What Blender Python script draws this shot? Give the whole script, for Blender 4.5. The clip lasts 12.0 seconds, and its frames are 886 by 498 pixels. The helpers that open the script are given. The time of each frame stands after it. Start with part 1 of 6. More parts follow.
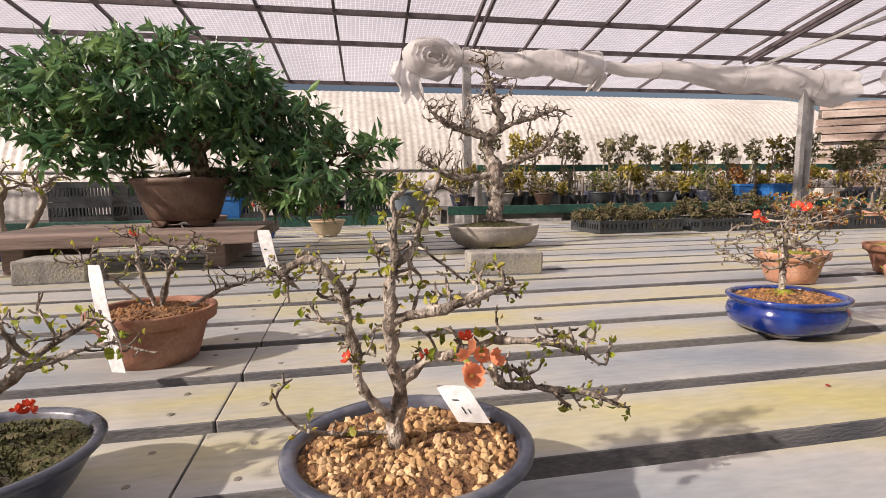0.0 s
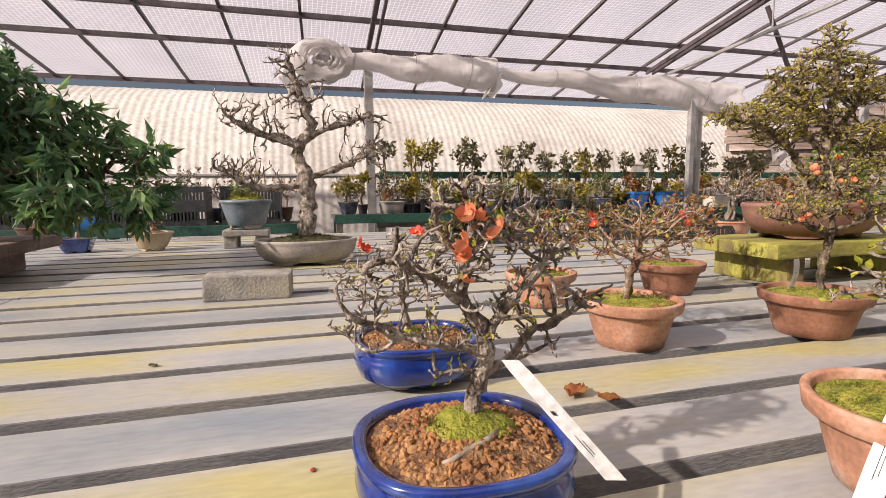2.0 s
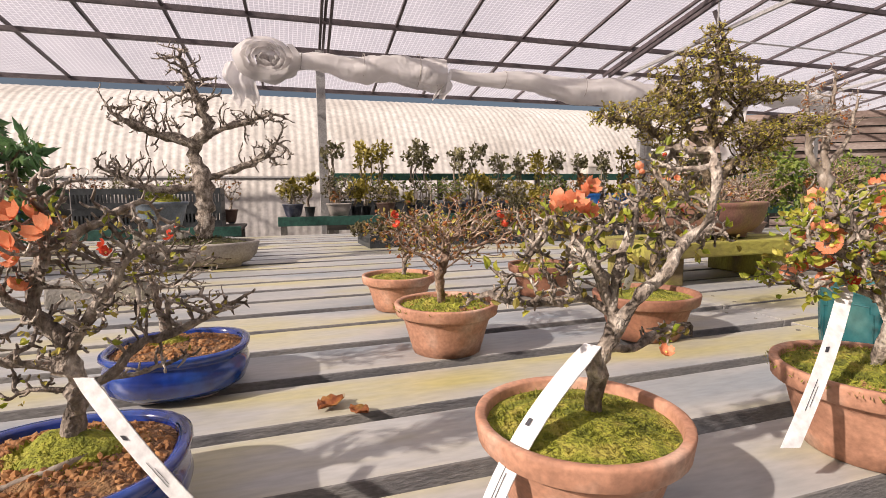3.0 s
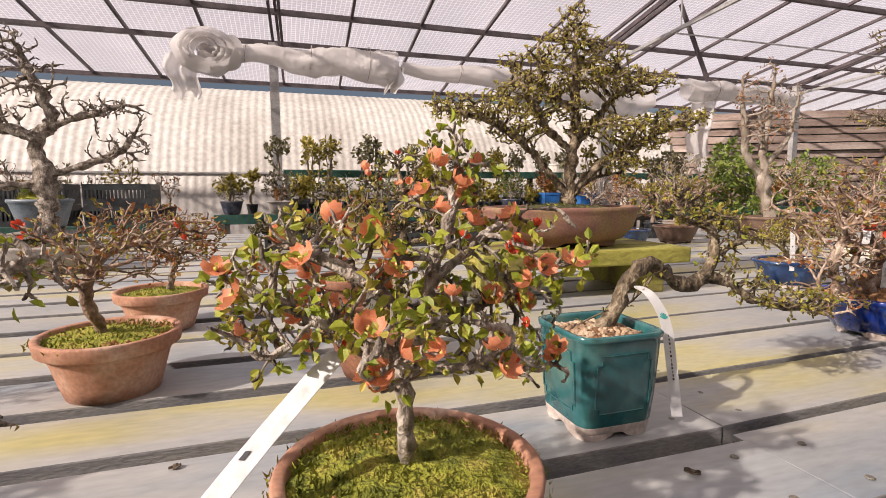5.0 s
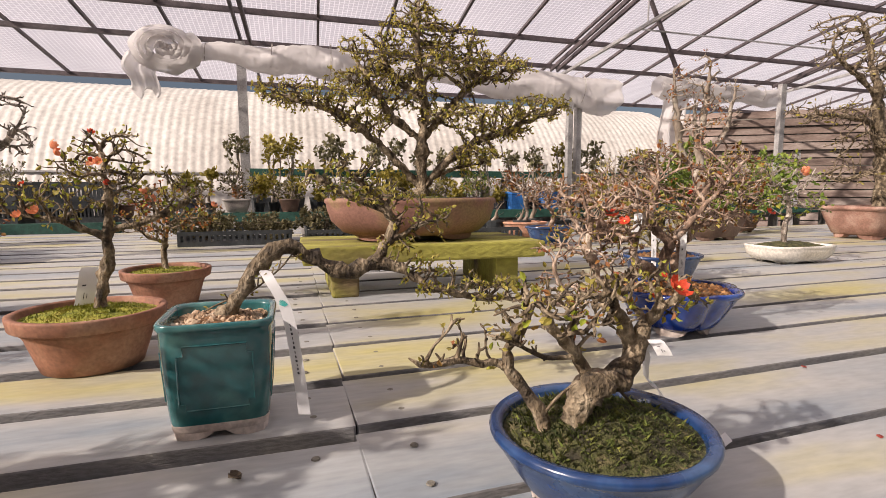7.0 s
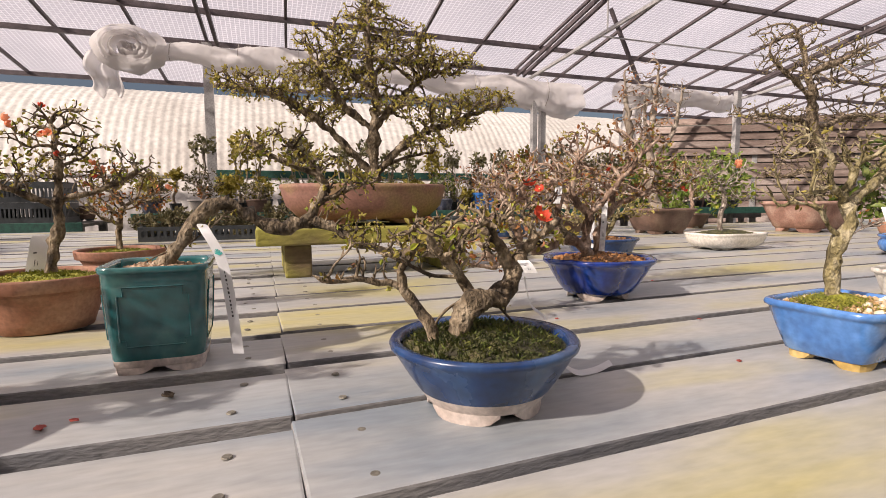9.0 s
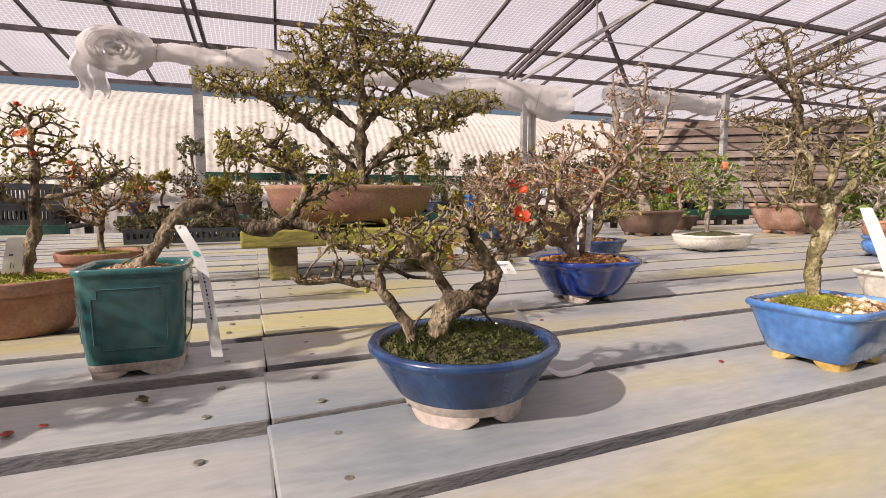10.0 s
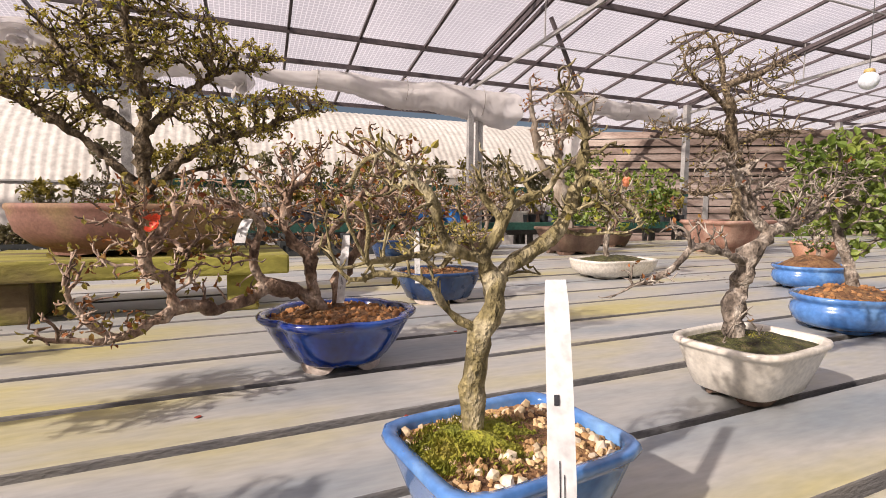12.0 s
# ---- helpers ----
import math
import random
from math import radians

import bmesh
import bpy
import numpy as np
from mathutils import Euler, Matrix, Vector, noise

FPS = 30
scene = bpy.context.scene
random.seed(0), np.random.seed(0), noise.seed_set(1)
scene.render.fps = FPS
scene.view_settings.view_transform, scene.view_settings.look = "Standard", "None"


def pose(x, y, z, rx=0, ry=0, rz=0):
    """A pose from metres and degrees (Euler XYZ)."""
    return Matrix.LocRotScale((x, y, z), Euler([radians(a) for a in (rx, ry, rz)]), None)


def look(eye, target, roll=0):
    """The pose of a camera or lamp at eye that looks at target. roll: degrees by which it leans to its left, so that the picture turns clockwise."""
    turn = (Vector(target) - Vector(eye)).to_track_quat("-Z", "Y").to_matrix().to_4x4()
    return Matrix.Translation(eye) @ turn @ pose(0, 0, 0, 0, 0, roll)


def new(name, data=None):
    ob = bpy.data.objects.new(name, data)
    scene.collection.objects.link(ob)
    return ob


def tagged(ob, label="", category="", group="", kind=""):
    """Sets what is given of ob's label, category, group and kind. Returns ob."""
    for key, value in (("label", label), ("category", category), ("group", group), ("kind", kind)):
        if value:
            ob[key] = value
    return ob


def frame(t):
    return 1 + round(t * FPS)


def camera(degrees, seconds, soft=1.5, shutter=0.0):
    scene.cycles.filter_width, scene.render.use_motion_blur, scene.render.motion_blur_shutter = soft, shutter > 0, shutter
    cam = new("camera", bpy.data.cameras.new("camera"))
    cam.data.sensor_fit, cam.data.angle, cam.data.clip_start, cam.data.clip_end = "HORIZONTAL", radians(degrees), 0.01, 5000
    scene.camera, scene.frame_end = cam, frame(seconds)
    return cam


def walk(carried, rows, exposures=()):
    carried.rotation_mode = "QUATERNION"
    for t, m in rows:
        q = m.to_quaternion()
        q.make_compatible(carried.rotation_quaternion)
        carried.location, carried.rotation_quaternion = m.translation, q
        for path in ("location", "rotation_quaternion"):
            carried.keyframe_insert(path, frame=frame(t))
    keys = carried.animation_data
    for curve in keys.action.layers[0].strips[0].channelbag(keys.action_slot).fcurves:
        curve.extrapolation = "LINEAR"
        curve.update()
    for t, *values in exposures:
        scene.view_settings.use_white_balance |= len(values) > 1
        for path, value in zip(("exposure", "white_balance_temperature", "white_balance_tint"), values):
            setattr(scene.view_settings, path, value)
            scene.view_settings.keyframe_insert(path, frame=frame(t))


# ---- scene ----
cam = camera(82.6, 12.0, soft=0.7)
PATH = [
    (0, (1.671, 0.369, 0.279), (2.027, 2.323, 0.037), -0.7),
    (0.5, (1.844, 0.345, 0.29), (2.228, 2.293, 0.054), -0.6),
    (1, (1.986, 0.351, 0.284), (2.413, 2.292, 0.056), -0.6),
    (1.5, (2.142, 0.382, 0.297), (2.625, 2.309, 0.069), -0.4),
    (2, (2.309, 0.398, 0.298), (2.843, 2.313, 0.073), -0.5),
    (2.5, (2.447, 0.38, 0.282), (3.022, 2.283, 0.064), -0.5),
    (3, (2.633, 0.351, 0.289), (3.237, 2.245, 0.073), -0.6),
    (3.5, (2.796, 0.298, 0.307), (3.42, 2.186, 0.087), -0.4),
    (5.5, (3.292, 0.383, 0.298), (3.876, 2.282, 0.067), -0.1),
    (6, (3.423, 0.359, 0.303), (3.985, 2.264, 0.07), -0.2),
    (6.5, (3.548, 0.311, 0.297), (4.108, 2.217, 0.066), -0.1),
    (7, (3.633, 0.283, 0.268), (4.204, 2.187, 0.047), -0.1),
    (7.5, (3.673, 0.261, 0.228), (4.269, 2.158, 0.017), -0.2),
    (9.5, (3.676, 0.176, 0.208), (4.36, 2.046, 0.016), -0.2),
    (10, (3.689, 0.185, 0.207), (4.387, 2.05, 0.02), -0.2),
    (10.5, (3.767, 0.22, 0.219), (4.478, 2.08, 0.036), -0.1),
    (11, (3.916, 0.25, 0.235), (4.647, 2.103, 0.057), -0.0),
    (11.5, (4.078, 0.268, 0.25), (4.829, 2.114, 0.081), 0.2),
    (12, (4.196, 0.289, 0.249), (4.956, 2.132, 0.087), 0.4),
]
walk(cam, [(t, look(e, g, r)) for t, e, g, r in PATH], [(0.0, 0.735, 6800, 20)])

# ---- world, sun ----
SUN_ELEV, SUN_FROM = 32.0, Vector((-1.0, -0.29, 0.0)).normalized()
world = bpy.data.worlds.new("sky")
scene.world = world
world.use_nodes = True
wn = world.node_tree.nodes
sky = wn.new("ShaderNodeTexSky")
sky.sky_type, sky.sun_disc = "NISHITA", False
sky.sun_elevation = radians(SUN_ELEV)
sky.sun_rotation = math.atan2(SUN_FROM.x, SUN_FROM.y)
sky.dust_density, sky.air_density = 3.0, 1.0
world.node_tree.links.new(sky.outputs[0], wn["Background"].inputs["Color"])
wn["Background"].inputs["Strength"].default_value = 0.037
sun = new("sun", bpy.data.lights.new("sun", "SUN"))
sun.data.energy, sun.data.angle, sun.data.color = 6.5, radians(1.2), (1.0, 0.94, 0.84)
sun.matrix_world = look(tuple(SUN_FROM * 20 + Vector((0, 0, 20 * math.tan(radians(SUN_ELEV))))), (0, 0, 0))


# ---- materials ----
def mat(name, colors, scale=20.0, rough=0.7, bump=0.3, fine=None, metal=0.0, stretch=(1, 1, 1), coat=0.0,
        stops=(0.35, 0.5, 0.65), vary=0.0, world_space=False, trans=0.0, spec=0.5, bump_dist=0.01, grain=(0.75, 1.22)):
    """Principled surface with two scales of noise: large patches between the colours, fine grain in value and relief."""
    m = bpy.data.materials.new(name)
    m.use_nodes = True
    nt = m.node_tree
    n, l = nt.nodes, nt.links
    b = n["Principled BSDF"]
    if world_space:
        src = n.new("ShaderNodeNewGeometry").outputs["Position"]
    else:
        src = n.new("ShaderNodeTexCoord").outputs["Object"]
    mp = n.new("ShaderNodeMapping")
    mp.inputs["Scale"].default_value = stretch
    l.new(src, mp.inputs["Vector"])
    a = n.new("ShaderNodeTexNoise")
    a.inputs["Scale"].default_value, a.inputs["Detail"].default_value = scale, 5.0
    l.new(mp.outputs[0], a.inputs["Vector"])
    r = n.new("ShaderNodeValToRGB")
    for i, c in enumerate(colors):
        e = r.color_ramp.elements[i] if i < 2 else r.color_ramp.elements.new(0.9)
        e.position = stops[i] if len(colors) > 2 else (0.35, 0.65)[i]
        e.color = (*c, 1)
    l.new(a.outputs["Fac"], r.inputs["Fac"])
    f = n.new("ShaderNodeTexNoise")
    f.inputs["Scale"].default_value, f.inputs["Detail"].default_value = fine or scale * 9, 4.0
    l.new(mp.outputs[0], f.inputs["Vector"])
    mr = n.new("ShaderNodeMapRange")
    mr.inputs["From Min"].default_value, mr.inputs["From Max"].default_value = 0.25, 0.75
    mr.inputs["To Min"].default_value, mr.inputs["To Max"].default_value = grain
    l.new(f.outputs["Fac"], mr.inputs["Value"])
    hs = n.new("ShaderNodeHueSaturation")
    l.new(r.outputs[0], hs.inputs["Color"])
    if vary:
        oi = n.new("ShaderNodeObjectInfo")
        gi = n.new("ShaderNodeNewGeometry")
        add = n.new("ShaderNodeMath")
        add.operation = "ADD"
        l.new(oi.outputs["Random"], add.inputs[0])
        l.new(gi.outputs["Random Per Island"], add.inputs[1])
        sc = n.new("ShaderNodeMapRange")
        sc.inputs["From Max"].default_value = 2.0
        sc.inputs["To Min"].default_value, sc.inputs["To Max"].default_value = 1 - vary, 1 + vary
        l.new(add.outputs[0], sc.inputs["Value"])
        mu = n.new("ShaderNodeMath")
        mu.operation = "MULTIPLY"
        l.new(mr.outputs[0], mu.inputs[0])
        l.new(sc.outputs[0], mu.inputs[1])
        l.new(mu.outputs[0], hs.inputs["Value"])
    else:
        l.new(mr.outputs[0], hs.inputs["Value"])
    l.new(hs.outputs[0], b.inputs["Base Color"])
    rr = n.new("ShaderNodeMapRange")
    rr.inputs["To Min"].default_value, rr.inputs["To Max"].default_value = max(0.02, rough - 0.1), min(1, rough + 0.12)
    l.new(a.outputs["Fac"], rr.inputs["Value"])
    l.new(rr.outputs[0], b.inputs["Roughness"])
    b.inputs["Metallic"].default_value = metal
    b.inputs["Coat Weight"].default_value = coat
    b.inputs["Coat Roughness"].default_value = 0.12
    b.inputs["Specular IOR Level"].default_value = spec
    if bump:
        bp = n.new("ShaderNodeBump")
        bp.inputs["Strength"].default_value, bp.inputs["Distance"].default_value = bump, bump_dist
        l.new(f.outputs["Fac"], bp.inputs["Height"])
        l.new(bp.outputs[0], b.inputs["Normal"])
    if trans:
        t = n.new("ShaderNodeBsdfTranslucent")
        l.new(hs.outputs[0], t.inputs["Color"])
        mx = n.new("ShaderNodeMixShader")
        mx.inputs[0].default_value = trans
        l.new(b.outputs[0], mx.inputs[1])
        l.new(t.outputs[0], mx.inputs[2])
        l.new(mx.outputs[0], n["Material Output"].inputs["Surface"])
    return m


def film_mat(name, color, clear, scatter, scale=3.0, mesh=0.0):
    """Greenhouse film: part clear, part scattering, part plain white surface, with a faint woven scrim."""
    m = bpy.data.materials.new(name)
    m.use_nodes = True
    n, l = m.node_tree.nodes, m.node_tree.links
    b = n["Principled BSDF"]
    g = n.new("ShaderNodeNewGeometry")
    no = n.new("ShaderNodeTexNoise")
    no.inputs["Scale"].default_value, no.inputs["Detail"].default_value = scale, 4.0
    l.new(g.outputs["Position"], no.inputs["Vector"])
    r = n.new("ShaderNodeValToRGB")
    r.color_ramp.elements[0].position, r.color_ramp.elements[1].position = 0.3, 0.7
    r.color_ramp.elements[0].color = (*[c * 0.86 for c in color], 1)
    r.color_ramp.elements[1].color = (*color, 1)
    l.new(no.outputs["Fac"], r.inputs["Fac"])
    b.inputs["Roughness"].default_value = 0.45
    t, c = n.new("ShaderNodeBsdfTranslucent"), n.new("ShaderNodeBsdfTransparent")
    l.new(r.outputs[0], b.inputs["Base Color"])
    l.new(r.outputs[0], t.inputs["Color"])
    m1, m2 = n.new("ShaderNodeMixShader"), n.new("ShaderNodeMixShader")
    m1.inputs[0].default_value = scatter
    l.new(b.outputs[0], m1.inputs[1])
    l.new(t.outputs[0], m1.inputs[2])
    m2.inputs[0].default_value = clear
    if mesh:
        br = n.new("ShaderNodeTexBrick")
        br.offset = 0.0
        for k, v in (("Scale", 1.0), ("Mortar Size", 0.004), ("Brick Width", mesh), ("Row Height", mesh)):
            br.inputs[k].default_value = v
        br.inputs["Color1"].default_value = br.inputs["Color2"].default_value = (clear, clear, clear, 1)
        br.inputs["Mortar"].default_value = (clear * 0.6, clear * 0.6, clear * 0.6, 1)
        l.new(g.outputs["Position"], br.inputs["Vector"])
        l.new(br.outputs["Color"], m2.inputs[0])
    l.new(m1.outputs[0], m2.inputs[1])
    l.new(c.outputs[0], m2.inputs[2])
    l.new(m2.outputs[0], n["Material Output"].inputs["Surface"])
    return m


M_BOARD = mat("weathered_board", [(0.225, 0.26, 0.29), (0.385, 0.38, 0.36), (0.44, 0.395, 0.18)], 3.4, 0.42, 0.12, 75,
              stretch=(0.42, 1.5, 1), stops=(0.33, 0.5, 0.67), vary=0.13, world_space=True, bump_dist=0.003, grain=(0.86, 1.12))
# darker grey than the board tops, for every face that doesn't point up
M_BOARDE = mat("darker_board_edge", [(0.13, 0.135, 0.148), (0.245, 0.24, 0.236), (0.31, 0.295, 0.26)], 9, 0.9, 0.3, 160,
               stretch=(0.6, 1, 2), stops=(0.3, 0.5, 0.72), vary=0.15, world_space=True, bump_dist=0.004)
M_GROUND = mat("dark_soil", [(0.15, 0.16, 0.175), (0.27, 0.27, 0.26)], 3, 0.95, 0.6, 60, world_space=True, bump_dist=0.03)
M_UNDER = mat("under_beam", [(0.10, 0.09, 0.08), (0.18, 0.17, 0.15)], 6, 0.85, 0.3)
M_TERRA = mat("terracotta", [(0.32, 0.155, 0.095), (0.48, 0.245, 0.155), (0.58, 0.42, 0.33)], 14, 0.8, 0.15, 160, stops=(0.3, 0.5, 0.72), vary=0.12, bump_dist=0.003)
M_TERRA3 = mat("brown_fired_clay", [(0.17, 0.075, 0.045), (0.28, 0.125, 0.075), (0.40, 0.25, 0.17)], 12, 0.75, 0.15, 160, stops=(0.3, 0.5, 0.74), vary=0.12, bump_dist=0.003)
M_TERRA2 = mat("red_clay", [(0.17, 0.08, 0.06), (0.25, 0.125, 0.095), (0.28, 0.22, 0.085)], 7, 0.75, 0.15, 160, stops=(0.3, 0.5, 0.75), bump_dist=0.003)
M_BLUE = mat("cobalt_glaze", [(0.004, 0.016, 0.11), (0.006, 0.028, 0.20), (0.018, 0.07, 0.3)], 12, 0.14, 0.05, 90, coat=0.7, bump_dist=0.003)
M_SKYB = mat("light_blue_glaze", [(0.05, 0.16, 0.42), (0.08, 0.22, 0.52), (0.17, 0.34, 0.6)], 12, 0.2, 0.05, 90, coat=0.6, bump_dist=0.003)
M_NAVY = mat("slate_blue_glaze", [(0.006, 0.022, 0.075), (0.012, 0.04, 0.125), (0.035, 0.085, 0.19)], 14, 0.25, 0.06, 90, coat=0.3, bump_dist=0.003)
M_DARKP = mat("charcoal_glaze", [(0.03, 0.035, 0.055), (0.06, 0.068, 0.1), (0.16, 0.165, 0.19)], 16, 0.3, 0.08, 120, coat=0.3, bump_dist=0.003)
M_GREEN = mat("teal_glaze", [(0.009, 0.068, 0.078), (0.018, 0.115, 0.122), (0.085, 0.2, 0.18)], 16, 0.2, 0.06, 60, coat=0.6, stops=(0.3, 0.5, 0.75), bump_dist=0.003)
M_CLAYF = mat("bare_clay_foot", [(0.46, 0.38, 0.33), (0.60, 0.53, 0.48)], 25, 0.8, 0.2, 160, bump_dist=0.003)
M_YELF = mat("ochre_clay_foot", [(0.42, 0.28, 0.08), (0.5, 0.38, 0.16)], 25, 0.6, 0.2, 160, bump_dist=0.003)
M_WHITEP = mat("cream_glaze", [(0.60, 0.56, 0.49), (0.69, 0.65, 0.58), (0.73, 0.70, 0.64)], 9, 0.3, 0.06, 120, coat=0.3, bump_dist=0.003)
M_WHITEB = mat("pale_blue_glass", [(0.62, 0.70, 0.78), (0.72, 0.78, 0.84)], 9, 0.25, 0.0, 60, coat=0.3)
M_GREYP = mat("grey_stoneware", [(0.22, 0.20, 0.18), (0.32, 0.29, 0.26), (0.40, 0.36, 0.31)], 9, 0.6, 0.15, 120, bump_dist=0.003)
M_BLGREY = mat("blue_grey_glaze", [(0.09, 0.12, 0.15), (0.15, 0.19, 0.225), (0.24, 0.27, 0.29)], 9, 0.45, 0.1, 120, bump_dist=0.003)
M_PINKC = mat("pinkish_clay", [(0.2, 0.105, 0.078), (0.31, 0.17, 0.128), (0.42, 0.28, 0.22)], 9, 0.75, 0.15, 120, vary=0.1, bump_dist=0.003)
M_BROWNP = mat("brown_stoneware", [(0.09, 0.055, 0.04), (0.15, 0.09, 0.065), (0.2, 0.14, 0.1)], 9, 0.6, 0.15, 120, bump_dist=0.003)
M_TANP = mat("tan_stoneware", [(0.33, 0.25, 0.15), (0.45, 0.36, 0.24), (0.5, 0.42, 0.3)], 9, 0.55, 0.15, 120, bump_dist=0.003)
M_CONC = mat("concrete_block", [(0.19, 0.18, 0.16), (0.30, 0.285, 0.26), (0.33, 0.31, 0.24)], 14, 0.92, 0.5, 130, bump_dist=0.006)
M_MOSSW = mat("mossy_wood", [(0.14, 0.10, 0.05), (0.26, 0.24, 0.05), (0.36, 0.34, 0.07)], 7, 0.9, 0.5, 90, stretch=(0.5, 2, 1), bump_dist=0.006)
M_DARKW = mat("dark_wood", [(0.06, 0.055, 0.05), (0.13, 0.12, 0.10)], 6, 0.8, 0.4, 70, stretch=(0.4, 2, 2))
M_SOIL = mat("gritty_soil", [(0.09, 0.045, 0.022), (0.20, 0.10, 0.045), (0.28, 0.16, 0.07)], 60, 0.95, 0.9, 220, bump_dist=0.008)
M_SOILD = mat("dark_moss_soil", [(0.035, 0.03, 0.015), (0.07, 0.075, 0.02), (0.13, 0.11, 0.05)], 60, 0.95, 0.9, 220, bump_dist=0.008)
M_MOSS = mat("moss", [(0.13, 0.15, 0.012), (0.28, 0.29, 0.03), (0.38, 0.33, 0.06)], 45, 0.95, 0.9, 260, bump_dist=0.008)
M_MOSSD = mat("dark_moss", [(0.04, 0.06, 0.012), (0.10, 0.13, 0.022), (0.22, 0.22, 0.05)], 70, 0.95, 0.9, 260, vary=0.4, bump_dist=0.008)
M_PEB = mat("pumice_grit", [(0.19, 0.12, 0.07), (0.36, 0.25, 0.16), (0.55, 0.47, 0.37)], 30, 0.9, 0.3, 200, vary=0.45, bump_dist=0.002)
M_PEBG = mat("golden_grit", [(0.24, 0.13, 0.06), (0.40, 0.25, 0.115), (0.55, 0.40, 0.23)], 30, 0.9, 0.3, 200, vary=0.45, bump_dist=0.002)
M_PEBR = mat("akadama_grit", [(0.19, 0.085, 0.035), (0.30, 0.14, 0.05), (0.36, 0.2, 0.09)], 30, 0.9, 0.3, 200, vary=0.4, bump_dist=0.002)
M_PEBW = mat("white_pebble", [(0.36, 0.27, 0.16), (0.54, 0.45, 0.32), (0.66, 0.60, 0.52)], 30, 0.8, 0.2, 200, vary=0.4, bump_dist=0.002)
M_BARK = mat("grey_bark", [(0.105, 0.082, 0.064), (0.285, 0.235, 0.19), (0.54, 0.48, 0.41)], 55, 0.88, 1.0, 210, stretch=(1, 1, 0.7), vary=0.1, bump_dist=0.007, grain=(0.4, 1.5))
M_BARKD = mat("dark_bark", [(0.05, 0.036, 0.023), (0.165, 0.122, 0.074), (0.36, 0.29, 0.2)], 55, 0.88, 1.0, 210, stretch=(1, 1, 0.7), vary=0.1, bump_dist=0.007, grain=(0.4, 1.5))
M_BARKG = mat("mossy_bark", [(0.10, 0.08, 0.035), (0.26, 0.215, 0.1), (0.46, 0.4, 0.26)], 55, 0.88, 1.0, 210, stretch=(1, 1, 0.7), vary=0.1, bump_dist=0.007, grain=(0.4, 1.5))
M_BARKL = mat("pale_bark", [(0.17, 0.13, 0.095), (0.28, 0.23, 0.18), (0.4, 0.35, 0.29)], 25, 0.8, 0.4, 180, stretch=(1, 1, 0.4), vary=0.1, bump_dist=0.004)
M_BARKR = mat("reddish_bark", [(0.10, 0.06, 0.04), (0.27, 0.18, 0.125), (0.48, 0.38, 0.30)], 40, 0.85, 0.9, 210, stretch=(1, 1, 0.7), vary=0.1, bump_dist=0.004, grain=(0.4, 1.5))
M_LEAFY = mat("young_leaf", [(0.17, 0.22, 0.018), (0.30, 0.34, 0.035), (0.45, 0.40, 0.07)], 30, 0.5, 0.1, vary=0.35, trans=0.35)
M_LEAFO = mat("olive_bud", [(0.18, 0.145, 0.02), (0.34, 0.285, 0.05), (0.50, 0.42, 0.12)], 30, 0.6, 0.1, vary=0.4, trans=0.35)
M_LEAFS = mat("grey_olive_leaf", [(0.12, 0.115, 0.05), (0.22, 0.205, 0.1), (0.34, 0.31, 0.17)], 15, 0.6, 0.1, vary=0.4, trans=0.25)
M_LEAFDR = mat("dry_olive_leaf", [(0.06, 0.055, 0.022), (0.12, 0.105, 0.045), (0.2, 0.17, 0.08)], 20, 0.7, 0.1, vary=0.4, trans=0.2)
M_LEAFR = mat("russet_leaf", [(0.22, 0.06, 0.02), (0.32, 0.12, 0.035), (0.34, 0.22, 0.05)], 30, 0.6, 0.1, vary=0.35, trans=0.25)
M_LEAFD = mat("dark_green_leaf", [(0.045, 0.11, 0.05), (0.085, 0.18, 0.075), (0.18, 0.29, 0.10)], 6, 0.3, 0.1, vary=0.45, trans=0.38)
M_LEAFG = mat("green_leaf", [(0.07, 0.12, 0.015), (0.14, 0.20, 0.03), (0.25, 0.29, 0.06)], 15, 0.5, 0.1, vary=0.4, trans=0.25)
M_PETAL = mat("orange_petal", [(0.80, 0.20, 0.075), (0.87, 0.32, 0.16), (0.9, 0.48, 0.31)], 60, 0.5, 0.05, vary=0.12, trans=0.4)
M_PETALR = mat("red_petal", [(0.55, 0.035, 0.015), (0.72, 0.07, 0.03), (0.8, 0.15, 0.07)], 60, 0.5, 0.05, vary=0.12, trans=0.35)
M_PETALF = mat("wilted_petal", [(0.28, 0.035, 0.025), (0.42, 0.07, 0.045), (0.5, 0.15, 0.1)], 60, 0.6, 0.05, vary=0.2, trans=0.2)
M_STAMEN = mat("stamen", [(0.6, 0.42, 0.08), (0.75, 0.58, 0.2)], 90, 0.7, 0.1)
M_TAG = mat("white_plastic_tag", [(0.72, 0.72, 0.72), (0.82, 0.82, 0.81)], 25, 0.35, 0.05, 120, trans=0.1)
M_TAGT = film_mat("milky_tag", (0.84, 0.84, 0.85), 0.22, 0.3, 40.0)
M_INK = mat("dark_ink", [(0.02, 0.02, 0.025), (0.05, 0.05, 0.06)], 60, 0.6, 0)
M_TEAL = mat("teal_ink", [(0.02, 0.30, 0.28), (0.04, 0.38, 0.34)], 60, 0.6, 0)
M_SCREW = mat("tarnished_screw", [(0.14, 0.13, 0.11), (0.27, 0.25, 0.2)], 200, 0.6, 0.2, 900, metal=0.4, world_space=True)
M_STEEL = mat("dark_steel", [(0.075, 0.06, 0.065), (0.13, 0.105, 0.11)], 8, 0.55, 0.1, 70, metal=0.3)
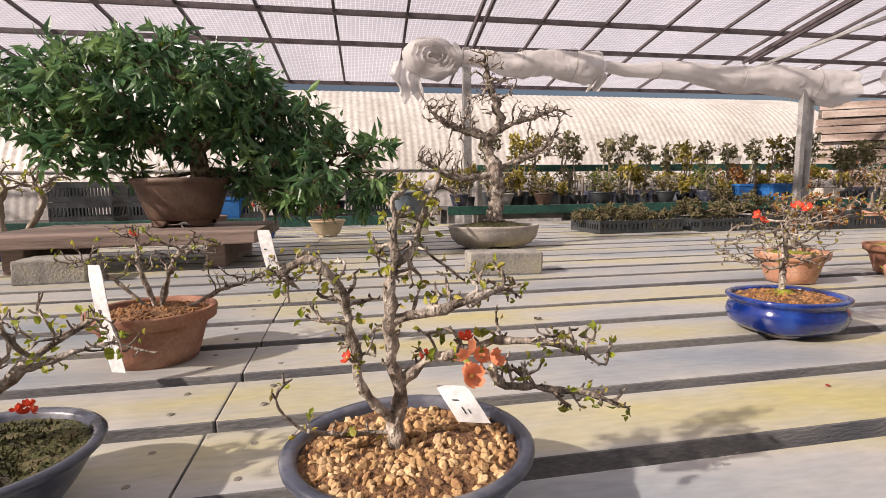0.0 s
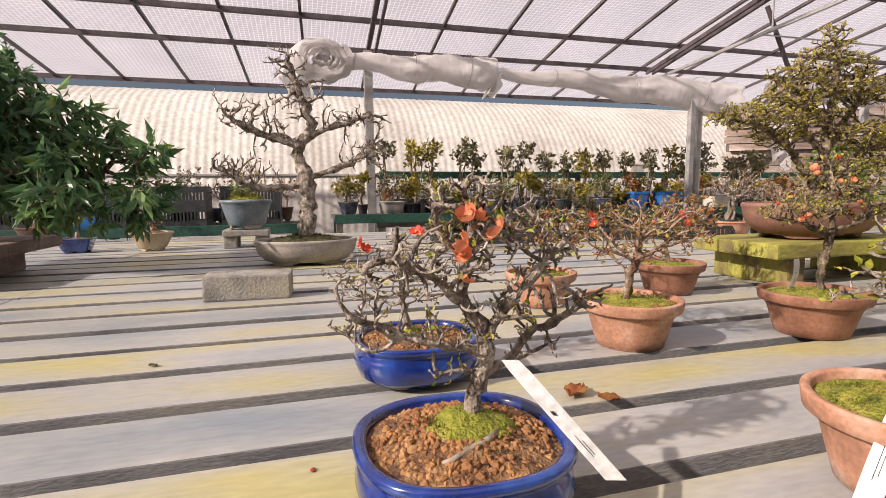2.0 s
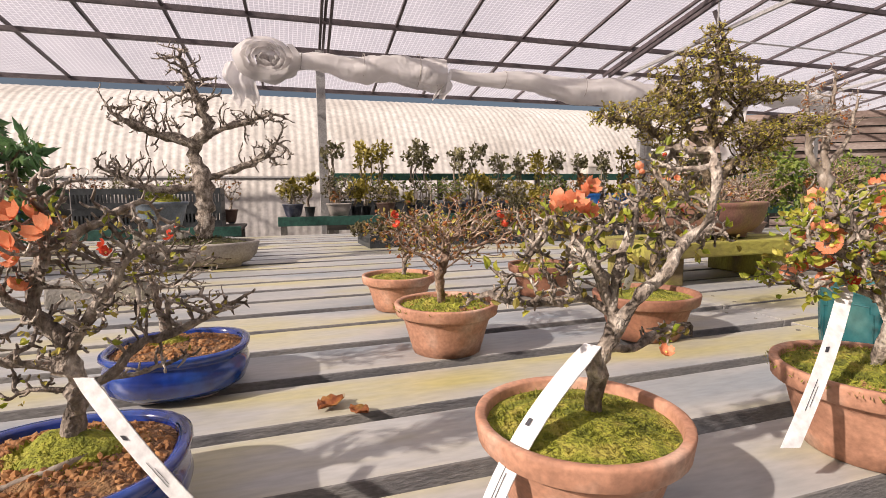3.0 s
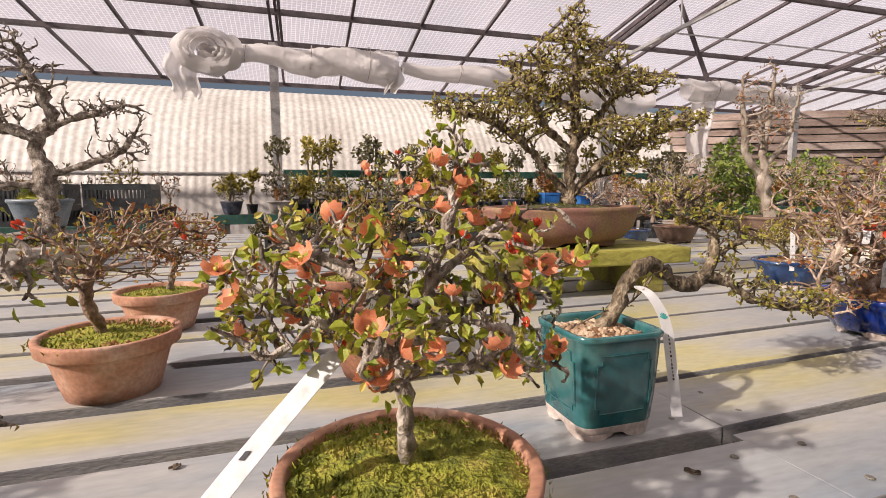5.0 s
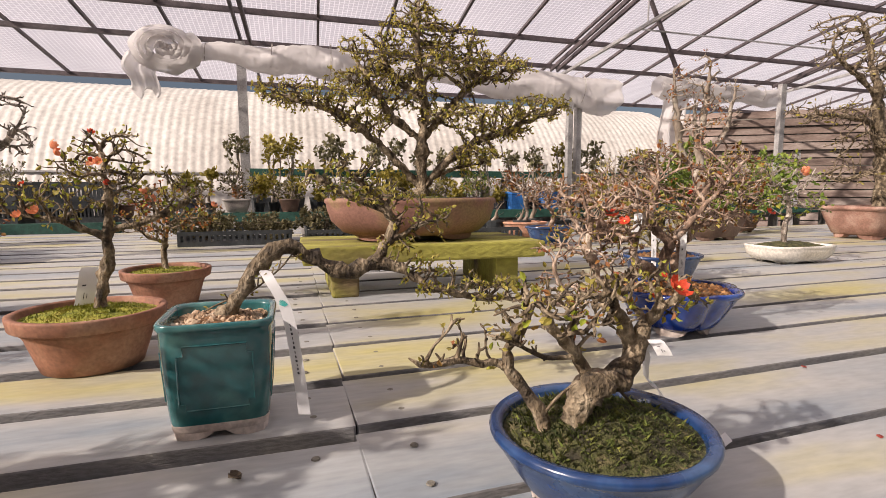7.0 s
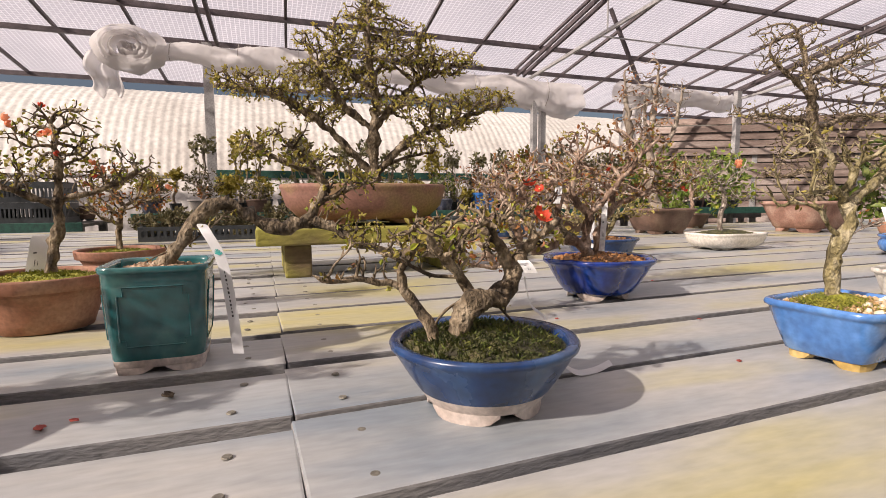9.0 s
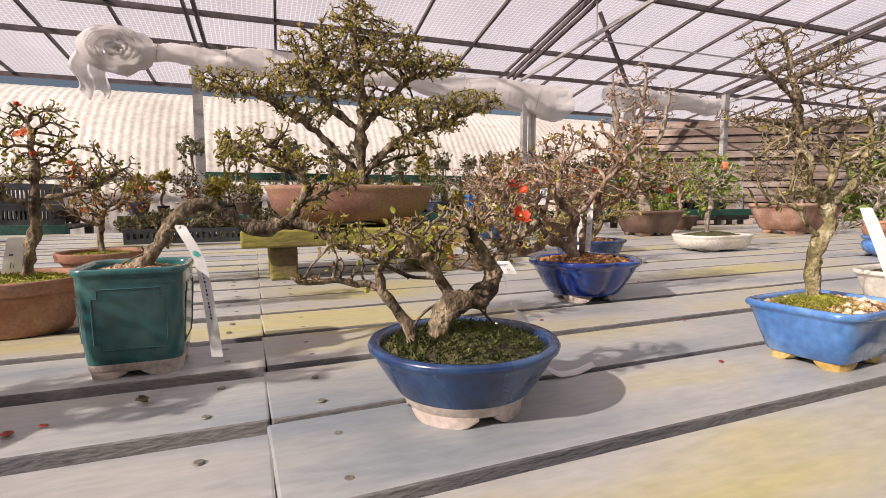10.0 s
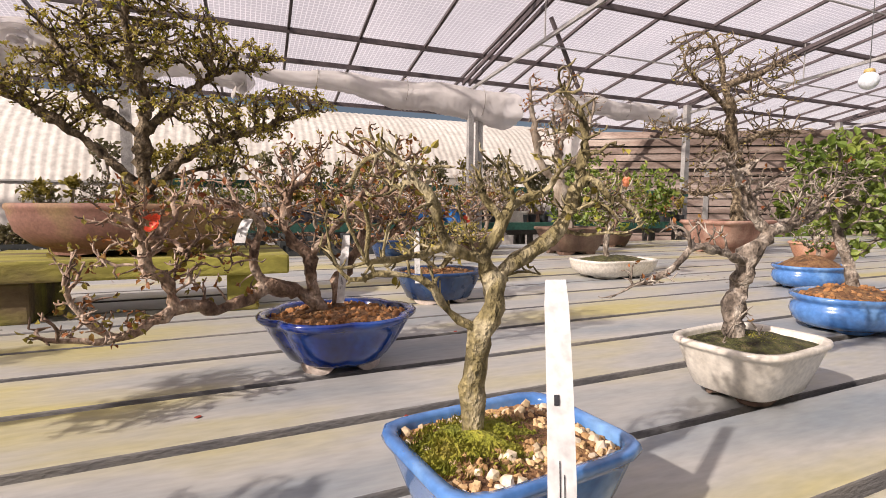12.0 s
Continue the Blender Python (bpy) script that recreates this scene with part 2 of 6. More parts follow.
M_GALV = mat("galvanised_steel", [(0.36, 0.35, 0.34), (0.5, 0.49, 0.48)], 10, 0.45, 0.1, 80, metal=0.55)
M_CORR = mat("corrugated_white", [(0.37, 0.345, 0.315), (0.44, 0.415, 0.385), (0.475, 0.452, 0.425)], 0.9, 0.55, 0.05, 14, world_space=True)
M_PLANKW = mat("weathered_plank", [(0.12, 0.085, 0.07), (0.25, 0.185, 0.155), (0.40, 0.33, 0.29)], 1.6, 0.9, 0.4, 30, stretch=(0.3, 1, 3), vary=0.3, world_space=True)
M_CRATE = mat("black_plastic", [(0.024, 0.028, 0.03), (0.05, 0.057, 0.06)], 12, 0.45, 0.1, 90)
M_BIN = mat("blue_plastic", [(0.02, 0.13, 0.42), (0.035, 0.2, 0.52)], 8, 0.4, 0.05, 60)
M_NET = mat("green_net", [(0.012, 0.06, 0.045), (0.022, 0.105, 0.075)], 30, 0.7, 0.3, 160)
M_CUT = mat("pale_cut_wood", [(0.42, 0.27, 0.13), (0.55, 0.4, 0.22)], 50, 0.8, 0.3, 200)
M_ROOF = film_mat("roof_film", (0.88, 0.83, 0.87), 0.58, 0.85, 1.2, mesh=0.05)
M_ROLL = film_mat("rolled_film", (0.80, 0.77, 0.755), 0.16, 0.45, 6.0)
M_WALLF = film_mat("wall_film", (0.62, 0.6, 0.58), 0.2, 0.6, 1.0)


# ---- building helpers ----
def mesh_ob(name, verts, faces, material, parent=None, label="", smooth=False):
    me = bpy.data.meshes.new(name)
    me.from_pydata([tuple(v) for v in verts], [], faces)
    me.materials.append(material)
    if smooth:
        me.polygons.foreach_set("use_smooth", [True] * len(me.polygons))
    me.update()
    ob = new(name, me)
    if parent:
        ob.parent = parent
    if label:
        ob["label"] = label
    return ob


def part(name, bm, material, parent, label="", smooth=False):
    me = bpy.data.meshes.new(name)
    bmesh.ops.recalc_face_normals(bm, faces=bm.faces)
    bm.to_mesh(me)
    bm.free()
    me.materials.append(material)
    if smooth:
        me.polygons.foreach_set("use_smooth", [True] * len(me.polygons))
    ob = new(name, me)
    if parent:
        ob.parent = parent
    if label:
        ob["label"] = label
    return ob


def box(bm, lo, hi, bevel=0.0):
    c = [(a + b) / 2 for a, b in zip(lo, hi)]
    s = [b - a for a, b in zip(lo, hi)]
    r = bmesh.ops.create_cube(bm, size=1.0, matrix=Matrix.LocRotScale(c, None, s))
    if bevel:
        ed = {e for v in r["verts"] for e in v.link_edges}
        bmesh.ops.bevel(bm, geom=list(ed), offset=bevel, segments=2, affect="EDGES", profile=0.6)


def thing(name, x, y, z, label, category, group="", turn=0.0):
    ob = new(name)
    ob.matrix_basis = pose(x, y, z, 0, 0, turn)
    return tagged(ob, label, category, group)


def tube(points, radii, sides=6, cap=True):
    """Vertices and faces of a tapered tube along points, without twist."""
    pts = [Vector(p) for p in points]
    vs, fs = [], []
    t = (pts[1] - pts[0]).normalized()
    u = t.orthogonal().normalized()
    for i, p in enumerate(pts):
        d = (pts[min(i + 1, len(pts) - 1)] - pts[max(i - 1, 0)])
        d = d.normalized() if d.length > 1e-9 else t
        u = (u - d * u.dot(d))
        u = u.normalized() if u.length > 1e-6 else d.orthogonal().normalized()
        w = d.cross(u)
        for k in range(sides):
            a = 2 * math.pi * k / sides
            vs.append(p + (u * math.cos(a) + w * math.sin(a)) * radii[i])
    for i in range(len(pts) - 1):
        for k in range(sides):
            k2 = (k + 1) % sides
            fs.append((i * sides + k, i * sides + k2, (i + 1) * sides + k2, (i + 1) * sides + k))
    if cap:
        fs.append(tuple(range(sides))[::-1])
        fs.append(tuple((len(pts) - 1) * sides + k for k in range(sides)))
    return vs, fs


def rod(name, a, b, r, material, parent=None, sides=8, label=""):
    vs, fs = tube([a, b], [r, r], sides)
    return mesh_ob(name, vs, fs, material, parent, label)


def outline(kind, seg):
    """Unit outlines of a pot, counter-clockwise."""
    res = []
    for k in range(seg):
        a = 2 * math.pi * (k + 0.5) / seg
        c, s = math.cos(a), math.sin(a)
        if kind == "rect":
            e = (abs(c) ** 7 + abs(s) ** 7) ** (-1 / 7)
        elif kind == "lobe":
            e = 0.87 + 0.13 * abs(math.cos(a * 3)) ** 0.5
        elif kind == "hex":
            e = 0.93 + 0.07 * abs(math.cos(a * 3)) ** 1.5
        elif kind == "soft":
            e = (abs(c) ** 4 + abs(s) ** 4) ** (-1 / 4)
        elif kind == "drum":
            e = (abs(c) ** 2.5 + abs(s) ** 2.5) ** (-1 / 2.5)
        else:
            e = 1.0
        res.append((c * e, s * e))
    return res


def lathe(profile, kind, w, d, seg=40):
    o = outline(kind, seg)
    vs, fs = [], []
    for r, z in profile:
        vs += [(x * r * w / 2, y * r * d / 2, z) for x, y in o]
    n = len(profile)
    for i in range(n - 1):
        for k in range(seg):
            k2 = (k + 1) % seg
            fs.append((i * seg + k, i * seg + k2, (i + 1) * seg + k2, (i + 1) * seg + k))
    fs.append(tuple(range(seg))[::-1])
    return vs, fs


PROFILES = {
    # radius factor against height factor, from the base outwards, up, over the lip and down inside
    "terracotta": [(0.60, 0.0), (0.64, 0.01), (0.70, 0.22), (0.80, 0.6), (0.86, 0.74), (0.87, 0.755), (0.95, 0.765), (0.965, 0.78), (0.99, 0.96), (0.985, 0.99), (0.965, 1.0), (0.90, 0.99), (0.885, 0.97), (0.86, 0.7)],
    "drum": [(0.66, 0.10), (0.78, 0.12), (0.92, 0.26), (0.985, 0.5), (0.96, 0.68), (0.915, 0.76), (0.92, 0.80), (0.97, 0.86), (1.0, 0.92), (0.995, 0.97), (0.965, 1.0), (0.90, 0.985), (0.875, 0.95), (0.86, 0.7)],
    "bowl": [(0.52, 0.12), (0.62, 0.2), (0.74, 0.42), (0.87, 0.72), (0.91, 0.82), (0.955, 0.86), (0.995, 0.91), (1.0, 0.96), (0.975, 1.0), (0.90, 0.985), (0.875, 0.95), (0.84, 0.72)],
    "footed": [(0.60, 0.15), (0.62, 0.18), (0.655, 0.25), (0.70, 0.33), (0.80, 0.52), (0.92, 0.78), (0.95, 0.86), (0.99, 0.90), (1.0, 0.95), (0.975, 1.0), (0.895, 0.985), (0.87, 0.95), (0.84, 0.72)],
    "flare": [(0.64, 0.12), (0.70, 0.16), (0.82, 0.5), (0.92, 0.82), (0.94, 0.87), (0.99, 0.90), (1.0, 0.94), (0.985, 0.99), (0.96, 1.0), (0.885, 0.99), (0.87, 0.95), (0.84, 0.7)],
    "cube": [(0.80, 0.06), (0.83, 0.08), (0.845, 0.14), (0.86, 0.2), (0.90, 0.4), (0.945, 0.8), (0.955, 0.925), (0.985, 0.94), (1.0, 0.96), (0.995, 0.99), (0.97, 1.0), (0.88, 0.99), (0.865, 0.96), (0.85, 0.8)],
    "tray": [(0.70, 0.12), (0.80, 0.18), (0.93, 0.45), (0.975, 0.75), (0.98, 0.85), (1.0, 0.9), (0.995, 0.97), (0.975, 1.0), (0.925, 0.99), (0.91, 0.95), (0.88, 0.7)],
}


def soil_mesh(name, kind, w, d, z, mound, material, parent, seg=40, rings=9, rough=0.003, off=(0, 0)):
    o = outline(kind, seg)
    vs, fs = [(0, 0, z + mound)], []
    for i in range(1, rings + 1):
        r = i / rings
        for x, y in o:
            px, py = x * r * w / 2, y * r * d / 2
            h = mound * max(0.0, 1 - r * r) ** 1.2
            h += noise.noise(Vector((px * 60 + off[0] * 40, py * 60, off[1] * 9))) * rough * (1 if i < rings else 0)
            vs.append((px, py, z + h))
    for k in range(seg):
        fs.append((0, 1 + k, 1 + (k + 1) % seg))
    for i in range(rings - 1):
        for k in range(seg):
            k2 = (k + 1) % seg
            a = 1 + i * seg
            fs.append((a + k, a + seg + k, a + seg + k2, a + k2))
    return mesh_ob(name, vs, fs, material, parent, "", True)


def grit(name, kind, w, d, z, mound, count, size, material, parent, rng, inner=0.0):
    """Loose grains on the soil, joined."""
    vs, fs = [], []
    h = 0.447
    base = [(0, 0, 1)] + [(0.894 * math.cos(k * 1.2566), 0.894 * math.sin(k * 1.2566), h) for k in range(5)]
    base += [(0.894 * math.cos((k + 0.5) * 1.2566), 0.894 * math.sin((k + 0.5) * 1.2566), -h) for k in range(5)] + [(0, 0, -1)]
    tri = []
    for k in range(5):
        m = (k + 1) % 5
        tri += [(0, 1 + k, 1 + m), (1 + k, 6 + k, 1 + m), (1 + m, 6 + k, 6 + m), (11, 6 + m, 6 + k)]
    for _ in range(count):
        a, r = rng.uniform(0, 2 * math.pi), math.sqrt(rng.uniform(inner, 0.95))
        e = 1.0 if kind != "rect" else (abs(math.cos(a)) ** 7 + abs(math.sin(a)) ** 7) ** (-1 / 7)
        p = Vector((math.cos(a) * r * e * w / 2, math.sin(a) * r * e * d / 2, z + mound * (1 - r * r) ** 1.2))
        q = Euler([rng.uniform(0, 6) for _ in range(3)]).to_matrix()
        s = size * rng.uniform(0.5, 1.35)
        st = (s * rng.uniform(0.7, 1.2), s * rng.uniform(0.7, 1.2), s * rng.uniform(0.45, 0.8))
        n0 = len(vs)
        vs += [p + q @ Vector((b[0] * st[0] * rng.uniform(0.8, 1.2), b[1] * st[1] * rng.uniform(0.8, 1.2), b[2] * st[2])) for b in base]
        fs += [tuple(n0 + i for i in t) for t in tri]
    return tagged(mesh_ob(name, vs, fs, material, parent), kind="stuff")


def tufts(name, w, d, z, mound, count, size, material, parent, rng):
    """Short blades and sprigs of moss."""
    vs, fs = [], []
    for _ in range(count):
        a, r = rng.uniform(0, 2 * math.pi), math.sqrt(rng.uniform(0, 0.94))
        p = Vector((math.cos(a) * r * w / 2, math.sin(a) * r * d / 2, z + mound * (1 - r * r) ** 1.2 - 0.001))
        t = Vector((rng.gauss(0, 0.6), rng.gauss(0, 0.6), 1)).normalized() * size * rng.uniform(0.5, 1.4)
        s = t.orthogonal().normalized() * size * 0.22
        n0 = len(vs)
        vs += [p - s, p + s, p + t]
        fs.append((n0, n0 + 1, n0 + 2))
    return tagged(mesh_ob(name, vs, fs, material, parent), kind="stuff")


def make_pot(parent, prof, kind, w, d, h, material, foot=None, feet=4, band=0.0, seg=44):
    pr = PROFILES[prof]
    if kind == "lobe":
        seg = 96
    vs, fs = lathe([(r, max(z, 0.0) * h) for r, z in pr], kind, w, d, seg)
    pot = mesh_ob("pot", vs, fs, material, parent, "", True)
    if band:
        pot.data.materials.append(foot)
        for f in pot.data.polygons:
            if f.center.z < band * h:
                f.material_index = 1
    if pr[0][1] > 0.02:
        fr = pr[0][0]
        hz = pr[1][1] * h + 0.002
        for k in range(feet):
            bm = bmesh.new()
            mid, span = 2 * math.pi * (k + 0.5) / feet, 2 * math.pi / feet * (0.41 if prof in ("footed", "cube") else 0.31)
            rows = []
            for i in range(9):
                t = i / 4 - 1
                a = mid + span * t
                c, sn = math.cos(a), math.sin(a)
                e = (abs(c) ** 7 + abs(sn) ** 7) ** (-1 / 7) if kind == "rect" else 1.0
                lift = hz * 0.55 * abs(t) ** 4
                rows.append([bm.verts.new((c * e * fr * w / 2 * q, sn * e * fr * d / 2 * q, z)) for q, z in ((1.0, lift), (1.03, hz), (0.78, hz), (0.78, lift))])
            for i in range(8):
                for q in range(4):
                    q2 = (q + 1) % 4
                    bm.faces.new((rows[i][q], rows[i + 1][q], rows[i + 1][q2], rows[i][q2]))
            bm.faces.new(rows[0])
            bm.faces.new(rows[-1][::-1])
            part("foot", bm, foot or material, pot, "", False)
    return pot


# ---- trees ----
def smooth_line(pts, step):
    """Catmull-Rom through pts, about step apart."""
    P = [Vector(p) for p in pts]
    P = [P[0] * 2 - P[1]] + P + [P[-1] * 2 - P[-2]]
    res = []
    for i in range(1, len(P) - 2):
        n = max(1, int((P[i + 1] - P[i]).length / step))
        for k in range(n):
            t = k / n
            a, b, c, d = P[i - 1], P[i], P[i + 1], P[i + 2]
            res.append(0.5 * ((2 * b) + (c - a) * t + (2 * a - 5 * b + 4 * c - d) * t * t + (3 * b - a - 3 * c + d) * t ** 3))
    res.append(P[-2])
    return res


def grow(lines, clouds, count, step, rng, wander=0.35, reach=None, up=0.1):
    """Limbs along the given lines, then twigs that grow into the clouds. Returns positions and parents."""
    pos, par = [], []
    for li, line in enumerate(lines):
        pts = smooth_line(line, step)
        if li:
            near = min(range(len(pos)), key=lambda i: (pos[i] - pts[0]).length_squared)
            prev = near
            shift = pos[near] - pts[0]
            if shift.length > max(0.015, step * 1.7) and pts[0].z < pos[0].z + 0.012:
                prev, shift = -1, Vector()
            pts = [p + shift * (1 - i / len(pts)) for i, p in enumerate(pts)][1:] if prev >= 0 else pts
        else:
            prev = -1
        for i, p in enumerate(pts):
            j = Vector((rng.gauss(0, 1), rng.gauss(0, 1), rng.gauss(0, 0.6))) * step * (0.16 if i else 0)
            pos.append(p + j)
            par.append(prev)
            prev = len(pos) - 1
    att = []
    vol = [c[3] * c[4] * c[5] for c in clouds]
    weight = [v ** 0.67 for v in vol]
    tot = sum(weight)
    for c, wv in zip(clouds, weight):
        for _ in range(max(6, int(count * wv / tot))):
            v = Vector((rng.gauss(0, 1), rng.gauss(0, 1), rng.gauss(0, 1))).normalized() * rng.uniform(0.2, 1) ** 0.5
            att.append((c[0] + v.x * c[3], c[1] + v.y * c[4], c[2] + v.z * c[5]))
    A = np.array(att)
    N = np.array([tuple(p) for p in pos])
    D = np.linalg.norm(A[:, None] - N[None], axis=2)
    best, bd = D.argmin(1), D.min(1)
    alive = np.ones(len(A), bool)
    kids = {}
    for it in range(70):
        if not alive.any():
            break
        pull = {}
        for a in np.nonzero(alive)[0]:
            pull.setdefault(int(best[a]), []).append(a)
        fresh = []
        for b, al in pull.items():
            if kids.get(b, 0) > 3:
                alive[al] = False
                continue
            v = A[al] - np.array(pos[b])
            v /= np.linalg.norm(v, axis=1)[:, None] + 1e-9
            g = Vector(v.mean(0))
            if g.length < 0.2:
                g = Vector(v[0])
            g.normalize()
            g += Vector((rng.gauss(0, 1), rng.gauss(0, 1), rng.gauss(0, 1) + up)) * wander
            fresh.append((b, pos[b] + g.normalized() * step))
            kids[b] = kids.get(b, 0) + 1
        for b, p in fresh:
            pos.append(p)
            par.append(b)
        n0 = len(pos) - len(fresh)
        if fresh:
            D = np.linalg.norm(A[:, None] - np.array([tuple(p) for _, p in fresh])[None], axis=2)
            k, m = D.argmin(1), D.min(1)
            up_ = m < bd
            best[up_], bd[up_] = k[up_] + n0, m[up_]
        alive &= bd > step * 1.1
    return pos, par


def skin(pos, par, trunk_r, tip_r, rng, sides=6, spur=0.6):
    """Tapered tubes over a grown skeleton. Returns vertices, faces, the tips with their directions, and radii."""
    n = len(pos)
    ch = [[] for _ in range(n)]
    for i, p in enumerate(par):
        if p >= 0:
            ch[p].append(i)
    for _ in range(2):
        old = list(pos)
        for i in range(n):
            if par[i] >= 0 and ch[i]:
                mean = sum((old[c] for c in ch[i]), Vector()) / len(ch[i])
                pos[i] = old[i] * 0.55 + (old[par[i]] + mean) * 0.225
    tips = [1.0] * n
    for i in range(n - 1, -1, -1):
        if ch[i]:
            tips[i] = sum(tips[c] for c in ch[i])
    total = max(tips)
    ex = math.log(max(total, 3)) / math.log(trunk_r / tip_r)
    rad = [tip_r * t ** (1 / ex) for t in tips]
    vs, fs, ends = [], [], []
    starts = [i for i in range(n) if par[i] < 0]
    stack = [(None, s) for s in starts]
    while stack:
        p0, i = stack.pop()
        chain, rr = ([pos[p0]], [min(rad[p0], rad[i] * 1.25)]) if p0 is not None else ([pos[i] - Vector((0, 0, 0.012))], [rad[i] * 1.45])
        while True:
            chain.append(pos[i])
            rr.append(rad[i] * rng.uniform(0.84, 1.24))
            if not ch[i]:
                break
            big = max(ch[i], key=lambda c: tips[c])
            for c in ch[i]:
                if c != big:
                    stack.append((i, c))
            i = big
        ends.append((chain[-1], (chain[-1] - chain[-2]).normalized()))
        rr[-1] *= 0.45
        sd = sides + 2 if rr[0] > tip_r * 2.6 else 4
        v, f = tube(chain, rr, sd, False)
        if sd > 4:
            v = [q + (q - chain[k // sd]) * (noise.noise(Vector(q) * 75) * 0.6 + noise.noise(Vector(q) * 190) * 0.5) for k, q in enumerate(v)]
        n0 = len(vs)
        vs += v
        fs += [tuple(n0 + k for k in q) for q in f]
    # short side spurs on the finer wood
    for i in range(n):
        if par[i] < 0 or rad[i] > tip_r * 3.5 or rng.random() > spur:
            continue
        ax = (pos[i] - pos[par[i]])
        L = ax.length * rng.uniform(0.4, 1.1)
        d = (ax.normalized() * 0.6 + Vector((rng.gauss(0, 1), rng.gauss(0, 1), rng.gauss(0.3, 1))).normalized()).normalized()
        v, f = tube([pos[i], pos[i] + d * L * 0.55, pos[i] + d * L + Vector((0, 0, L * 0.25))], [tip_r * 1.05, tip_r * 0.95, tip_r * 0.65], 3, False)
        n0 = len(vs)
        vs += v
        fs += [tuple(n0 + k for k in q) for q in f]
        ends.append((pos[i] + d * L, d))
    return vs, fs, ends, rad


def leaf_mesh(name, spots, size, per, material, parent, rng, slim=0.5, droop=0.0, spread=1.0):
    """Small folded leaves at the given spots, joined."""
    vs, fs = [], []
    for p, d in spots:
        for _ in range(per):
            t = (d + Vector((rng.gauss(0, 1), rng.gauss(0, 1), rng.gauss(0, 1))) * spread - Vector((0, 0, droop))).normalized()
            s = t.cross(Vector((rng.gauss(0, 1), rng.gauss(0, 1), rng.gauss(0, 1)))).normalized()
            u = s.cross(t)
            L = size * rng.uniform(0.55, 1.3)
            b = Vector(p) + Vector((rng.gauss(0, 1), rng.gauss(0, 1), rng.gauss(0, 1))) * size * 0.25
            w = L * slim / 2
            n0 = len(vs)
            if slim < 0.4:
                vs += [b, b + t * L * 0.4 + s * w + u * w * 0.4, b + t * L * 0.45, b + t * L * 0.4 - s * w + u * w * 0.4, b + t * L - u * L * 0.12]
            else:
                e = u * w * rng.uniform(0.2, 0.7)
                vs += [b, b + t * L * 0.32 + s * w * 0.86 + e, b + t * L * 0.66 + s * w * 0.92 + e, b + t * L - u * L * 0.1, b + t * L * 0.66 - s * w * 0.92 + e, b + t * L * 0.32 - s * w * 0.86 + e, b + t * L * 0.5]
                fs += [(n0 + 6, n0 + k, n0 + (k + 1) % 6) for k in range(6)]
                continue
            fs += [(n0, n0 + 1, n0 + 2), (n0, n0 + 2, n0 + 3), (n0 + 1, n0 + 4, n0 + 2), (n0 + 2, n0 + 4, n0 + 3)]
    return tagged(mesh_ob(name, vs, fs, material, parent), kind="stuff") if vs else None


def blossom_data(name, material, openness):
    """One five-petalled blossom with a tuft of stamens, about 1 across."""
    bm = bmesh.new()
    for k in range(5):
        a = 2 * math.pi * k / 5
        rows = []
        for i, (r, w, z) in enumerate([(0.06, 0.05, 0), (0.22, 0.19, 0.05), (0.40, 0.24, 0.16), (0.52, 0.13, 0.30)]):
            zz = z * (1.6 - openness) + (0.1 if i == 3 else 0)
            rr = r * (0.55 + 0.45 * openness)
            rows.append([bm.verts.new(Matrix.Rotation(a, 3, "Z") @ Vector((rr, s * w, zz + abs(s) * 0.07))) for s in (-1, 0, 1)])
        for i in range(3):
            for j in range(2):
                bm.faces.new((rows[i][j], rows[i + 1][j], rows[i + 1][j + 1], rows[i][j + 1]))
    me = bpy.data.meshes.new(name)
    n0 = len(bm.faces)
    bmesh.ops.create_icosphere(bm, subdivisions=1, radius=0.1, matrix=Matrix.Translation((0, 0, 0.12)))
    for i, f in enumerate(bm.faces):
        f.material_index = 0 if i < n0 else 1
        f.smooth = True
    bm.to_mesh(me)
    bm.free()
    me.materials.append(material)
    me.materials.append(M_STAMEN)
    return me


BLOOM = {"orange": [blossom_data("blossom", M_PETAL, o) for o in (0.95, 0.75, 0.55, 0.4)],
         "red": [blossom_data("blossom", M_PETALR, o) for o in (1.0, 0.8)]}


def blossoms(parent, spots, size, tone, rng):
    for p in spots:
        ob = new("blossom", rng.choice(BLOOM[tone]))
        s = size * rng.uniform(0.7, 1.15)
        ob.matrix_basis = Matrix.LocRotScale(Vector(p), Euler((rng.uniform(0.3, 1.4), rng.uniform(-0.6, 0.6), rng.uniform(0, 6.28))), (s, s, s))
        ob.parent = parent


